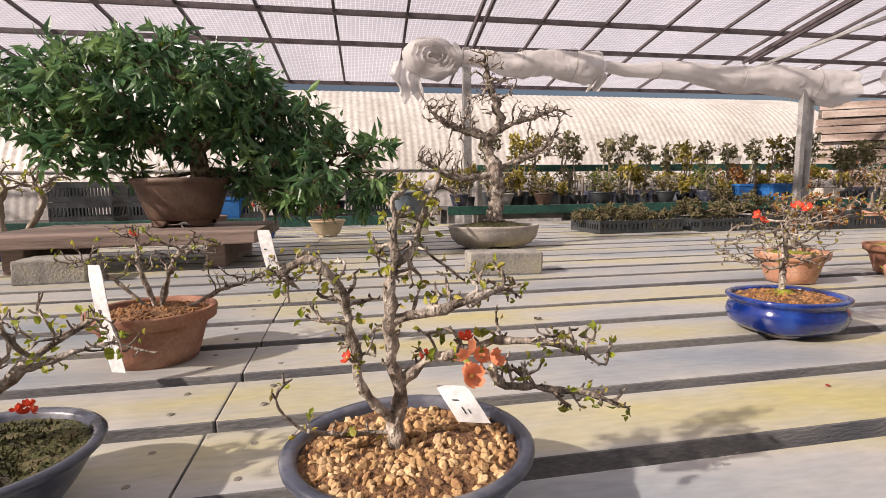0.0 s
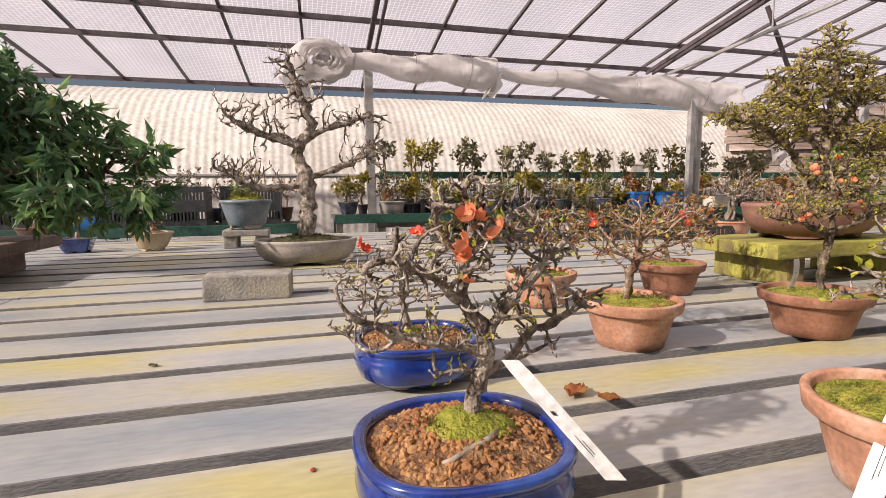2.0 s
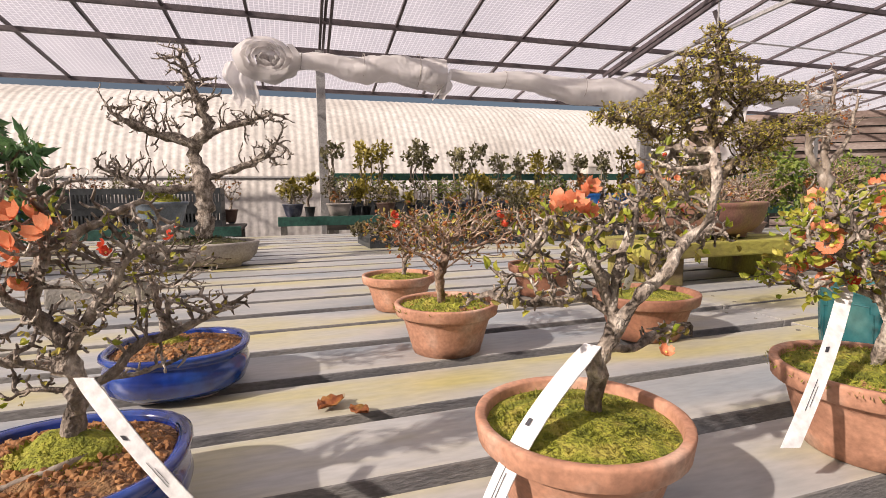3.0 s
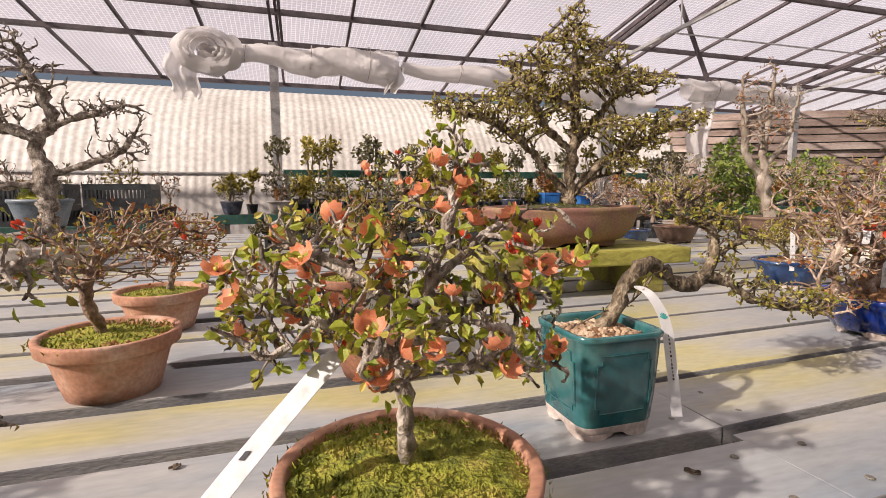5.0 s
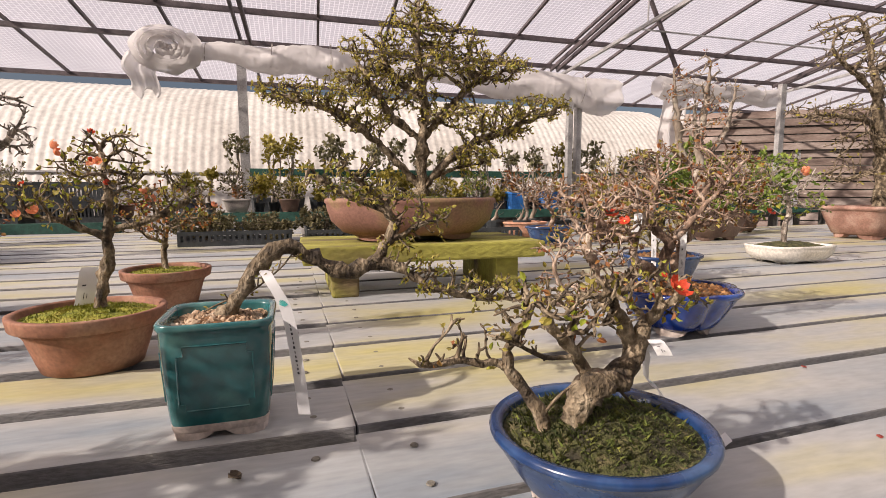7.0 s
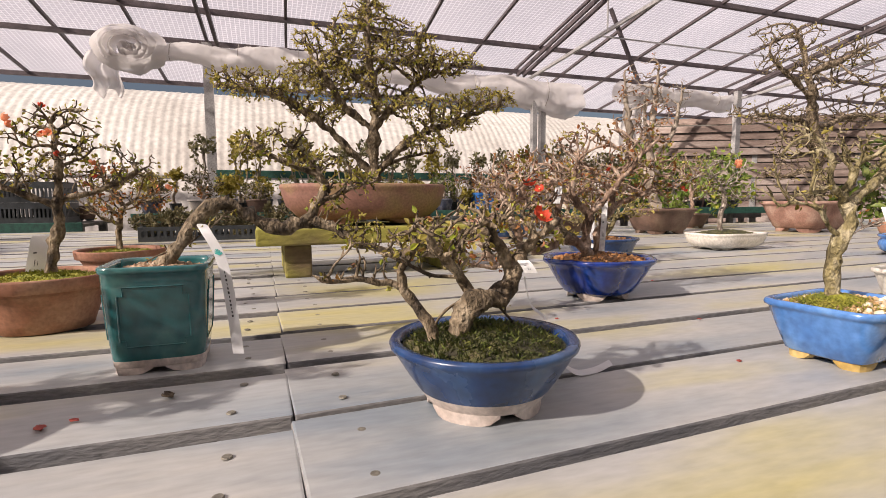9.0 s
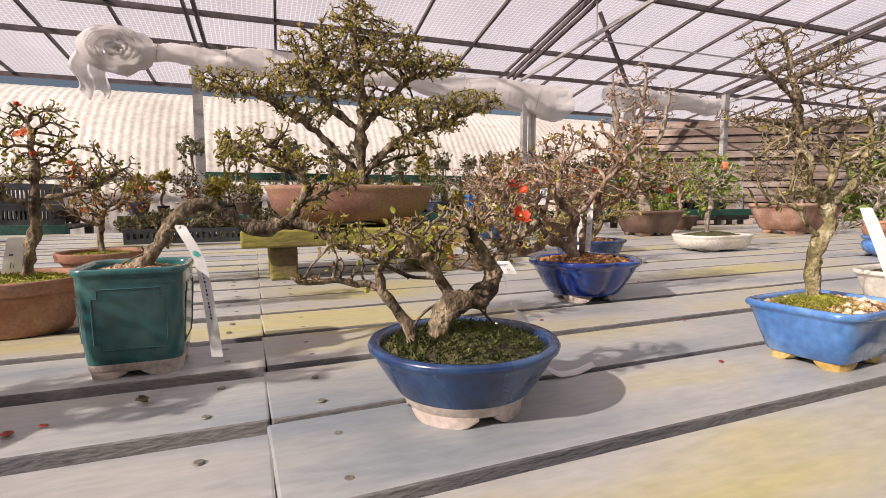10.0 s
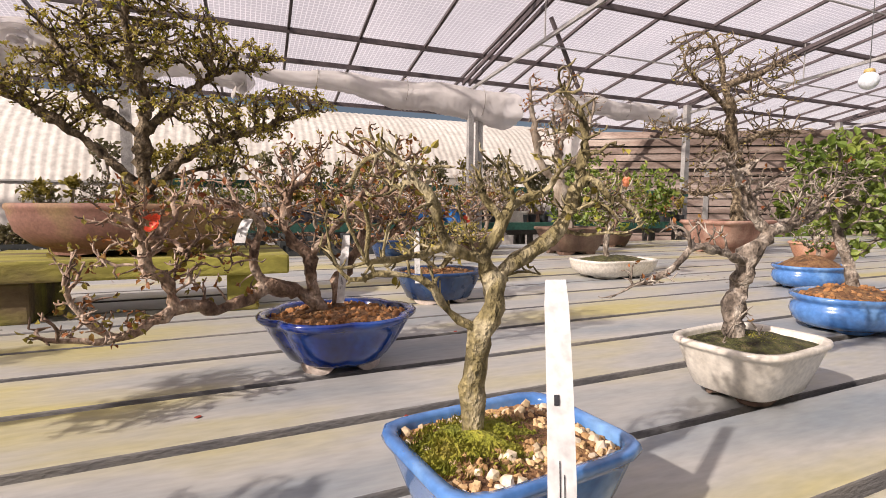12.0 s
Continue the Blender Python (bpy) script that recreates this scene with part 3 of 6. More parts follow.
def ribbon(name, a, b, width, bow, parent, across=(1, 0, 0), material=None, label="", top_hook=False):
    """A bent flat plastic label between two points, with its printing."""
    a, b = Vector(a), Vector(b)
    ac = Vector(across).normalized()
    nrm = (b - a).cross(ac).normalized()
    bm = bmesh.new()
    n = 10
    def at(t, s, lift):
        q = a.lerp(b, t) + nrm * (bow * math.sin(math.pi * t) + lift)
        return q + ac * s * width / 2
    for lift, flip in ((0.0, False), (0.0012, True)):
        rows = [[bm.verts.new(at(i / n, s * (0.85 if i == 0 else 1), lift)) for s in (-1, 1)] for i in range(n + 1)]
        for i in range(n):
            q = (rows[i][0], rows[i][1], rows[i + 1][1], rows[i + 1][0])
            bm.faces.new(q if flip else q[::-1])
    bmesh.ops.remove_doubles(bm, verts=bm.verts, dist=1e-6)
    ob = part(name, bm, material or M_TAG, parent, label, True)
    for side in (-0.0008, 0.002):
        for t0, t1, s0, s1 in ((0.42, 0.455, -0.5, -0.1), (0.62, 0.8, -0.22, -0.14), (0.66, 0.78, 0.1, 0.17)):
            bm = bmesh.new()
            vs = [bm.verts.new(at(t, s, side)) for t, s in ((t0, s0), (t0, s1), (t1, s1), (t1, s0))]
            bm.faces.new(vs)
            part("printed_mark", bm, M_INK, ob)
    return ob


def bonsai(name, label, x, y, pot, tree, soil, leaves=None, flowers=None, z=0.0, turn=0.0, seed=1, category="bonsai", group="bonsai on the table", band=0.0):
    """pot: (profile, outline, width, depth, height, material, foot material, feet). tree: dict of lines, clouds and bark.
    soil: (material, mound, grit (count, size, material), moss tufts)."""
    rng = random.Random(seed)
    top = thing(name, x, y, z, label, category, group)
    prof, kind, w, d, h, m, fm, feet = pot
    p = make_pot(top, prof, kind, w, d, h, m, fm, feet, band)
    p.rotation_euler.z = radians(turn)
    sm, mound, gr, tf = soil
    sz = h * 0.88
    so = soil_mesh("soil", kind, w * 0.885, d * 0.885, sz, mound, sm, top, off=(x, y))
    so.rotation_euler.z = radians(turn)
    if gr:
        g = grit("grit", kind, w * 0.87, d * 0.87, sz, mound, gr[0], gr[1], gr[2], top, rng, 0.0 if not tf else (tf[1] * 0.75) ** 2 * 0.7)
        g.rotation_euler.z = radians(turn)
    if tf and gr:
        mc = soil_mesh("moss_cushion", "round", w * 0.46 * tf[1] / 0.5, d * 0.42 * tf[1] / 0.5, sz + mound * 0.3, mound * 1.25, M_MOSS, top, 28, 9, 0.007, (x, y))
        mc.location = (tree["lines"][0][0][0] * 0.8, 0, -0.001)
    if tf:
        ms = tufts("moss", w * (1.02 if gr else 0.8) * tf[1], d * (1.02 if gr else 0.8) * tf[1], sz, mound, tf[0], tf[2], tf[3], top, rng)
        if gr:
            ms.location = (tree["lines"][0][0][0] * 0.8, 0, 0.004)
    lines = []
    for i, ln in enumerate(tree["lines"]):
        dy = [0.0]
        for _ in ln[1:]:
            dy.append(dy[-1] + rng.uniform(-1, 1) * tree.get("depth", 0.02))
        y0 = tree.get("y", 0.0)
        lines.append([Vector((q[0], y0 + (q[2] if len(q) > 2 else v), q[1])) for q, v in zip(ln, dy)])
    clouds = []
    for i, c in enumerate(tree["clouds"]):
        ry = c[2] * tree.get("deep", 0.85)
        cy = (c[4] if len(c) > 4 else rng.uniform(-0.35, 0.35) * ry) + tree.get("y", 0.0)
        clouds.append((c[0], cy, c[1], c[2], ry, c[3]))
    pos, par = grow(lines, clouds, int(tree["n"] * 1.5), tree["step"] * 0.9, rng, tree.get("wander", 0.5))
    vs, fs, ends, rad = skin(pos, par, tree["r"] * 0.84, tree.get("tip", 0.0008) * 1.0, rng)
    br = mesh_ob("trunk", vs, fs, tree["bark"], top, tree.get("bark_label", ""), True)
    if leaves:
        for share, size, per, lm, slim, droop in leaves:
            sp = [e for e in ends if rng.random() < share * 0.7]
            ex = []
            leaf_mesh("leaves", sp + ex, size, per, lm, br, rng, slim, droop)
    if flowers:
        for spots, cnt, size, tone in flowers:
            pts = []
            for q in spots:
                t = Vector((q[0], q[2] if len(q) > 2 else -0.02, q[1]))
                e = min(ends, key=lambda e: (e[0] - t).length)
                pts += [t.lerp(e[0], 0.5) + Vector((rng.gauss(0, 1), rng.gauss(0, 1), rng.gauss(0, 1))) * size * 0.35 for _ in range(cnt)]
            if not spots:
                pts = [rng.choice(ends)[0] for _ in range(cnt)]
            blossoms(br, pts, size, tone, rng)
    return top


# ---- ground, table ----
g = new("ground", bpy.data.meshes.new("ground"))
g.data.from_pydata([(-400, -400, -0.75), (400, -400, -0.75), (400, 400, -0.75), (-400, 400, -0.75)], [], [(0, 1, 2, 3)])
g.data.materials.append(M_GROUND)
tagged(g, "dark trodden soil ground under the benches", "ground", kind="structure")

PITCH, GAP, ROW0, THICK = 0.163, 0.028, 0.507, 0.036  # the gaps are wider on the first half of the table
table = thing("display_table", 3.5, 1.8, 0, "long display table of weathered grey boards with gaps", "table")
table["kind"] = "structure"
JOINTS = [-2.75, -0.65, 1.50, 3.698, 5.80, 7.9, 10.0, 12.1]


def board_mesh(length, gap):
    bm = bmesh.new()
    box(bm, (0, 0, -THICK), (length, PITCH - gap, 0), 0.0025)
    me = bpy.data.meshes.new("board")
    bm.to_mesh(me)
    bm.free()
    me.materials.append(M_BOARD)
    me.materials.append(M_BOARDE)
    # tops get the board colour, sides and underside the darker edge grey
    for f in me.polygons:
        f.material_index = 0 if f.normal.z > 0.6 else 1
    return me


def drift(x):
    """The two halves of the table are laid at slightly different angles from the joint on."""
    return (x - 3.698) * (0.035 if x > 3.69 else 0.006)


rb_ = random.Random(5)
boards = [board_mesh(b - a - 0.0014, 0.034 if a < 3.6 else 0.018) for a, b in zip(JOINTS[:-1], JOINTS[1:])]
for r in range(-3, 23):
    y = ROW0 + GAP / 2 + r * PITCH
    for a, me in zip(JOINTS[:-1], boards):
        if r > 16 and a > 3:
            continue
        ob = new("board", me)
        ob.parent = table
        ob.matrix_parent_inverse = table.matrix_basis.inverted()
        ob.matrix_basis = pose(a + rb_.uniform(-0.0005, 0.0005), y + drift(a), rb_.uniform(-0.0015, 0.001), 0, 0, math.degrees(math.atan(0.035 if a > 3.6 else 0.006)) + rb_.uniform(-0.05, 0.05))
bm = bmesh.new()
bmesh.ops.create_cone(bm, cap_ends=True, segments=10, radius1=0.0048, radius2=0.004, depth=0.0012)
screw = bpy.data.meshes.new("screw")
bm.to_mesh(screw)
bm.free()
screw.materials.append(M_SCREW)
for jx in (1.50, 3.698, 5.80):
    for r in range(-2, 9):
        for dx in (-0.055, 0.06):
            for dy in (0.03, 0.1):
                ob = new("screw", screw)
                ob.parent = table
                ob.matrix_parent_inverse = table.matrix_basis.inverted()
                ob.matrix_basis = pose(jx + dx + rb_.uniform(-0.01, 0.01), ROW0 + GAP / 2 + r * PITCH + drift(jx + dx) + dy + rb_.uniform(-0.008, 0.008), 0.0004)
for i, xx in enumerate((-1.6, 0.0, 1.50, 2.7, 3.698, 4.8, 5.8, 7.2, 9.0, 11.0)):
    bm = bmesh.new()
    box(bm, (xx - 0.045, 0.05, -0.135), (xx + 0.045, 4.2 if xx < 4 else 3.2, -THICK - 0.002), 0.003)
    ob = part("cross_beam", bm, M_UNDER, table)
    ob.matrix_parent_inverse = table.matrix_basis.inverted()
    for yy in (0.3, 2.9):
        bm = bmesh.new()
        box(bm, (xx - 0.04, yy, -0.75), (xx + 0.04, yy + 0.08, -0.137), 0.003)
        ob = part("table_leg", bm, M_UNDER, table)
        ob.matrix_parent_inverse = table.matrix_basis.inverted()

# ---- greenhouse frame and roof ----
RX0, RX1, RY0, RY1 = -8.0, 21.0, -3.2, 8.5
ROOF_AT, SLOPE = 2.21, 0.16


def roof_z(y):
    return ROOF_AT - SLOPE * (y - 6.3)


nx, ny = 28, 12
vs, fs = [], []
for j in range(ny + 1):
    for i in range(nx + 1):
        x, y = RX0 + (RX1 - RX0) * i / nx, RY0 + (RY1 - RY0) * j / ny
        vs.append((x, y, roof_z(y) + 0.035 + 0.006 * math.sin(i * 2.1 + j)))
for j in range(ny):
    for i in range(nx):
        a = j * (nx + 1) + i
        fs.append((a, a + 1, a + nx + 2, a + nx + 1))
tagged(mesh_ob("ceiling", vs, fs, M_ROOF), "translucent white film roof with a woven scrim", "roof", kind="structure")

frame_top = thing("greenhouse_frame", 3.335, 6.62, -0.75, "dark steel greenhouse frame of rafters, purlins and posts", "greenhouse frame")
frame_top["kind"] = "structure"
FI = frame_top.matrix_basis.inverted()


def bar(name, a, b, wx, wz, material):
    """A square bar between two points."""
    a, b = Vector(a), Vector(b)
    bm = bmesh.new()
    m = (b - a).to_track_quat("Y", "Z").to_matrix().to_4x4()
    bmesh.ops.create_cube(bm, size=1.0, matrix=Matrix.Translation((a + b) / 2) @ m @ Matrix.Diagonal((wx, (b - a).length, wz, 1)))
    ob = part(name, bm, material, frame_top)
    ob.matrix_parent_inverse = FI
    return ob


for y in (3.4, 4.85, 6.3, 8.42):
    bar("purlin", (RX0, y, roof_z(y) - 0.0), (RX1, y, roof_z(y) - 0.0), 0.045, 0.055, M_STEEL)
bar("eave_beam", (RX0, 6.85, 2.03), (RX1, 6.85, 2.03), 0.05, 0.05, M_STEEL)
LEAN = 0.04
for k in range(-15, 22):
    x = 3.99 + 0.807 * k
    bar("rafter", (x + (2.6 - 6.3) * LEAN, 2.6, roof_z(2.6) + 0.012), (x + (RY1 - 6.3) * LEAN, RY1, roof_z(RY1) + 0.012), 0.03, 0.034, M_STEEL)
for x in (3.18, 7.215, 11.25, 15.285):
    for dx in (-0.05, 0.05):
        bar("truss_rafter", (x + dx + (2.6 - 6.3) * LEAN, 2.6, roof_z(2.6) - 0.07), (x + dx + 0.02, 6.85, 1.98), 0.028, 0.05, M_STEEL)
    if x != 7.215:
        bar("post", (x - 0.04, 6.66, -0.75), (x - 0.04, 6.66, 1.98), 0.10, 0.08, M_GALV)
bar("post", (6.5, 5.15, -0.75), (6.5, 5.15, 1.27), 0.055, 0.06, M_GALV)
bar("post", (6.62, 5.18, -0.75), (6.62, 5.18, 1.27), 0.06, 0.06, M_GALV)
for x in (7.215, 11.25, 15.285):
    bar("tie_bar", (x - 0.1, 2.6, 2.1), (x, 6.7, 1.86), 0.03, 0.035, M_GALV)
    for y, zz in ((3.6, 2.04), (4.8, 1.97)):
        bar("hanger", (x - 0.05, y, zz), (x - 0.05, y, roof_z(y)), 0.012, 0.012, M_GALV)
bar("brace", (7.48, 5.17, 2.36), (7.9, 5.15, 1.55), 0.035, 0.035, M_STEEL)
for y, zz in ((3.5, 2.25), (5.1, 2.02)):
    bar("water_pipe", (7.3, y, zz), (RX1, y, zz), 0.014, 0.014, M_GALV)

def hanging_lamp(x, y, z, r):
    """A small globe lamp on a cord from the roof."""
    top = thing("hanging_lamp", x, y, z, "pale blue-white globe lamp with yellow cap on a cord", "lamp")
    vs, fs = lathe([(0.1, -r), (0.45, -r * 0.88), (0.8, -r * 0.6), (0.98, -r * 0.15), (0.98, r * 0.2), (0.8, r * 0.6), (0.5, r * 0.86)], "round", 2 * r, 2 * r, 20)
    mesh_ob("globe", vs, fs, M_WHITEB, top, "", True)
    vs, fs = lathe([(0.52, r * 0.84), (0.54, r * 0.9), (0.5, r * 1.2), (0.3, r * 1.3), (0.1, r * 1.32)], "round", 2 * r, 2 * r, 16)
    mesh_ob("cap", vs, fs, M_YELF, top, "yellow cap", True)
    rod("cord", (0, 0, r * 1.3), (0, 0, roof_z(y) - z), 0.003, M_CRATE, top)
    return top


hanging_lamp(8.14, 2.4, 1.118, 0.06)

# far wall behind the camera and at the ends, plain film
for nm, a, b in (("wall_south", (RX0, RY0), (RX1, RY0)), ("wall_west", (RX0, RY0), (RX0, RY1))):
    bm = bmesh.new()
    vv = [bm.verts.new(q) for q in ((a[0], a[1], -0.75), (b[0], b[1], -0.75), (b[0], b[1], roof_z(b[1]) - 0.03), (a[0], a[1], roof_z(a[1]) - 0.03))]
    bm.faces.new(vv)
    bmesh.ops.solidify(bm, geom=bm.faces[:], thickness=0.01)
    tagged(part(nm, bm, M_WALLF, None), "plain white film greenhouse wall", "wall", kind="structure")


def film_roll(x0, x1, y, z0, z1, r0, r1, seed, label, y1=None, bundle=0.0):
    """A crumpled roll of film, lying along x, with a loose spiral end and hanging folds."""
    rng = random.Random(seed)
    top = thing("rolled_film", x0, y, z0, label, "plastic film", "film rolls under the eave")
    n, s = 150, 30
    vs, fs = [], []
    for i in range(n + 1):
        t = i / n
        r = r0 + (r1 - r0) * t
        sag = -0.05 * math.sin(t * math.pi * 5) * 0.4
        for k in range(s):
            a = 2 * math.pi * k / s
            q = Vector((t * (x1 - x0), t * ((y1 or y) - y), 0))
            w = noise.noise(Vector((t * 9 + seed, math.cos(a) * 1.4, math.sin(a) * 1.4))) * 0.26
            w += noise.noise(Vector((t * 3, math.cos(a * 3) + seed, math.sin(a * 3)))) * 0.12
            w += noise.noise(Vector((t * (x1 - x0) * 7, math.cos(a) * 3 + seed, math.sin(a) * 3))) * 0.15
            w += noise.noise(Vector((t * (x1 - x0) * 34, math.cos(a) * 7 + seed, math.sin(a) * 7))) * 0.07
            rr = r * (1 + w)
            vs.append(q + Vector((0.03 * w, math.cos(a) * rr, math.sin(a) * rr * (1.15 if math.sin(a) < 0 else 0.9) + sag + (z1 - z0) * t)))
    for i in range(n):
        for k in range(s):
            k2 = (k + 1) % s
            fs.append((i * s + k, i * s + k2, (i + 1) * s + k2, (i + 1) * s + k))
    mesh_ob("roll", vs, fs, M_ROLL, top, "", True)
    for t in (0.22, 0.55, 0.85):
        r = (r0 + (r1 - r0) * t) * 1.12
        ring = [Vector((t * (x1 - x0) + 0.01 * math.sin(a), t * ((y1 or y) - y) + math.cos(a) * r, (z1 - z0) * t + math.sin(a) * r)) for a in (2 * math.pi * k / 16 for k in range(17))]
        v, f = tube(ring, [0.0035] * 17, 5, False)
        mesh_ob("tie_cord", v, f, M_GREYP, top)
    # loose bundle at the end, wound into a spiral that faces the table
    if bundle:
        vs, fs = [], []
        n2, wide = 130, 6
        for i in range(n2):
            a = i * 0.2
            rr = 0.02 + bundle * (i / n2) ** 0.8
            for k in range(wide):
                t = k / (wide - 1)
                w = noise.noise(Vector((math.cos(a) * 2.2, math.sin(a) * 2.2, t * 3 + i * 0.02 + seed)))
                r2 = rr * (1 - 0.25 * (t - 0.5) ** 2 * 4) + 0.03 * w
                vs.append((math.cos(a) * r2 * 1.15, (t - 0.5) * 0.26 + 0.05 * w, math.sin(a) * r2 * 0.85))
        for i in range(n2 - 1):
            for k in range(wide - 1):
                a = i * wide + k
                fs.append((a, a + 1, a + wide + 1, a + wide))
        sp = mesh_ob("spiral_end", vs, fs, M_ROLL, top, "", True)
        sp.location = (0.07, -0.16, -0.04)
    return top


def hanging_film(x0, x1, y, z0, z1, seed, parent=None):
    vs, fs = [], []
    nx_, nz_ = 26, 14
    for j in range(nz_ + 1):
        for i in range(nx_ + 1):
            u, v = i / nx_, j / nz_
            wid = 1 - 0.35 * v
            px = x0 + (x1 - x0) * (0.5 + (u - 0.5) * wid) + 0.03 * math.sin(v * 7 + seed)
            py = y + 0.05 * math.sin(u * 14 + seed + v * 2) + 0.03 * noise.noise(Vector((u * 5, v * 4, seed)))
            vs.append((px, py, z0 + (z1 - z0) * v * (1 - 0.12 * math.sin(u * 9 + seed))))
    for j in range(nz_):
        for i in range(nx_):
            a = j * (nx_ + 1) + i
            fs.append((a, a + 1, a + nx_ + 2, a + nx_ + 1))
    ob = mesh_ob("hanging_film", vs, fs, M_ROLL, parent, "", True)
    return ob


film_roll(2.48, 4.33, 5.88, 1.66, 1.56, 0.05, 0.17, 3, "rolled-up milky plastic film with a spiral end under the eave", 5.6, 0.27)
film_roll(4.4, 7.0, 5.57, 1.56, 1.32, 0.05, 0.19, 8, "crumpled roll of milky plastic film tied below the eave", 5.15)
tagged(hanging_film(2.14, 2.5, 5.86, 1.6, 1.22, 2), "loose milky plastic film hanging from the roll", "plastic film")
tagged(hanging_film(4.18, 4.4, 5.53, 1.55, 1.3, 4), "short flap of milky plastic film below the roll", "plastic film")
tagged(hanging_film(7.65, 8.05, 5.15, 1.5, 0.62, 6), "long milky plastic film hanging beside the post", "plastic film")
film_roll(7.6, 9.3, 5.15, 1.46, 1.42, 0.11, 0.09, 12, "crumpled milky plastic film bunched at the post")


# ---- neighbouring tunnel house ----
def tunnel():
    top = thing("tunnel_greenhouse", 1.0, 11.6, -0.75, "white corrugated tunnel greenhouse beyond the open side", "greenhouse")
    x0, x1, ry, rz = -13.0, 12.1, 2.6, 3.05
    nx_ = int((x1 - x0) / 0.03)
    nt = 22
    vs, fs = [], []
    for i in range(nx_ + 1):
        px = i * 0.03
        w = 0.0042 * math.sin(px / 0.13 * 2 * math.pi)
        for j in range(nt + 1):
            a = math.pi * j / nt
            vs.append((x0 - 1.0 + px, -math.cos(a) * (ry + w), math.sin(a) * (rz + w)))
    for i in range(nx_):
        for j in range(nt):
            a = i * (nt + 1) + j
            fs.append((a, a + nt + 1, a + nt + 2, a + 1))
    mesh_ob("sheeting", vs, fs, M_CORR, top, "", True)
    bm = bmesh.new()
    ring = [bm.verts.new((x1 - 1.0 - 0.02, -math.cos(math.pi * j / nt) * ry, math.sin(math.pi * j / nt) * rz)) for j in range(nt + 1)]
    bm.faces.new(ring)
    part("end_wall", bm, M_CORR, top)
    for zz, yy in ((1.35, -2.34), (2.35, -1.6)):
        bm = bmesh.new()
        box(bm, (x0 - 1, yy - 0.03, zz - 0.012), (x1 - 1, yy, zz + 0.012))
        part("batten", bm, M_GALV, top)
    return top


tunnel()


# ---- timber wall to the east, hedge ----
def timber_wall(x0, y0, x1, y1, z0, z1, n, label):
    top = thing("timber_wall", x0, y0, -0.75, label, "wall")
    top["kind"] = "structure"
    d = Vector((x1 - x0, y1 - y0, 0))
    L = d.length
    top.rotation_euler.z = math.atan2(d.y, d.x)
    rng = random.Random(2)
    h = (z1 - z0) / n
    for i in range(n):
        bm = bmesh.new()
        box(bm, (rng.uniform(-0.2, 0), -0.02, z0 + 0.75 + i * h), (L + rng.uniform(-0.1, 0.2), 0.02, z0 + 0.75 + i * h + h * 0.86), 0.004)
        ob = part("plank", bm, M_PLANKW, top)
        ob.rotation_euler.x = radians(rng.uniform(3, 8))
        ob.location.y = rng.uniform(-0.03, 0.02)
    for xx in (0.3, L * 0.35, L * 0.62, L - 0.2):
        bm = bmesh.new()
        box(bm, (xx - 0.05, -0.16, 0), (xx + 0.05, -0.06, z1 + 0.75), 0.004)
        part("wall_post", bm, M_GALV, top)
    bm = bmesh.new()
    box(bm, (0, 0.03, 0), (L, 0.06, z1 + 0.7))
    part("backing", bm, M_DARKW, top)
    return top


timber_wall(11.2, 9.4, 17.5, 5.8, -0.6, 1.9, 16, "weathered brown horizontal plank wall with dark gaps")


def leafy(name, label, x, y, z, rx, ry, rz, n, size, material, seed, trunk=0.03, category="shrub", bark=None, slim=0.5, group=""):
    """A leafy bush: limbs, twigs and many small leaves, uneven in outline."""
    rng = random.Random(seed)
    top = thing(name, x, y, z, label, category, group)
    clouds = []
    for _ in range(7):
        v = Vector((rng.gauss(0, 0.5), rng.gauss(0, 0.5), rng.gauss(0, 0.5)))
        clouds.append((v.x * rx, v.y * ry, rz * 1.1 + v.z * rz * 0.7, rx * 0.5, ry * 0.5, rz * 0.45))
    line = [Vector((0, 0, 0)), Vector((rng.uniform(-0.1, 0.1) * rx, 0, rz * 0.4)), Vector((rng.uniform(-0.1, 0.1) * rx, 0, rz * 1.1))]
    pos, par = grow([line], clouds, n, max(rx, rz) * 0.085, rng, 0.35)
    vs, fs, ends, rad = skin(pos, par, trunk, max(0.0012, trunk * 0.06), rng, 5)
    br = mesh_ob("trunk", vs, fs, bark or M_BARK, top, "", True)
    sp = ends + [(p, Vector((0, 0, 1))) for p, r in zip(pos, rad) if r < trunk * 0.14 and rng.random() < 0.5]
    leaf_mesh("leaves", sp, size, 4, material, br, rng, slim, 0.2)
    return top


leafy("hedge_bush", "tall dense green hedge bush behind the benches", 10.6, 3.6, -0.75, 0.9, 0.9, 1.1, 260, 0.12, M_LEAFG, 3, 0.05)
leafy("hedge_bush", "broad yellow-green bush beyond the benches", 12.6, 3.9, -0.75, 1.1, 1.0, 1.2, 260, 0.13, M_LEAFG, 4, 0.05)
leafy("hedge_bush", "dark green bush under the roof edge", 9.2, 2.2, -0.75, 0.55, 0.6, 0.75, 200, 0.09, M_LEAFG, 6, 0.04)


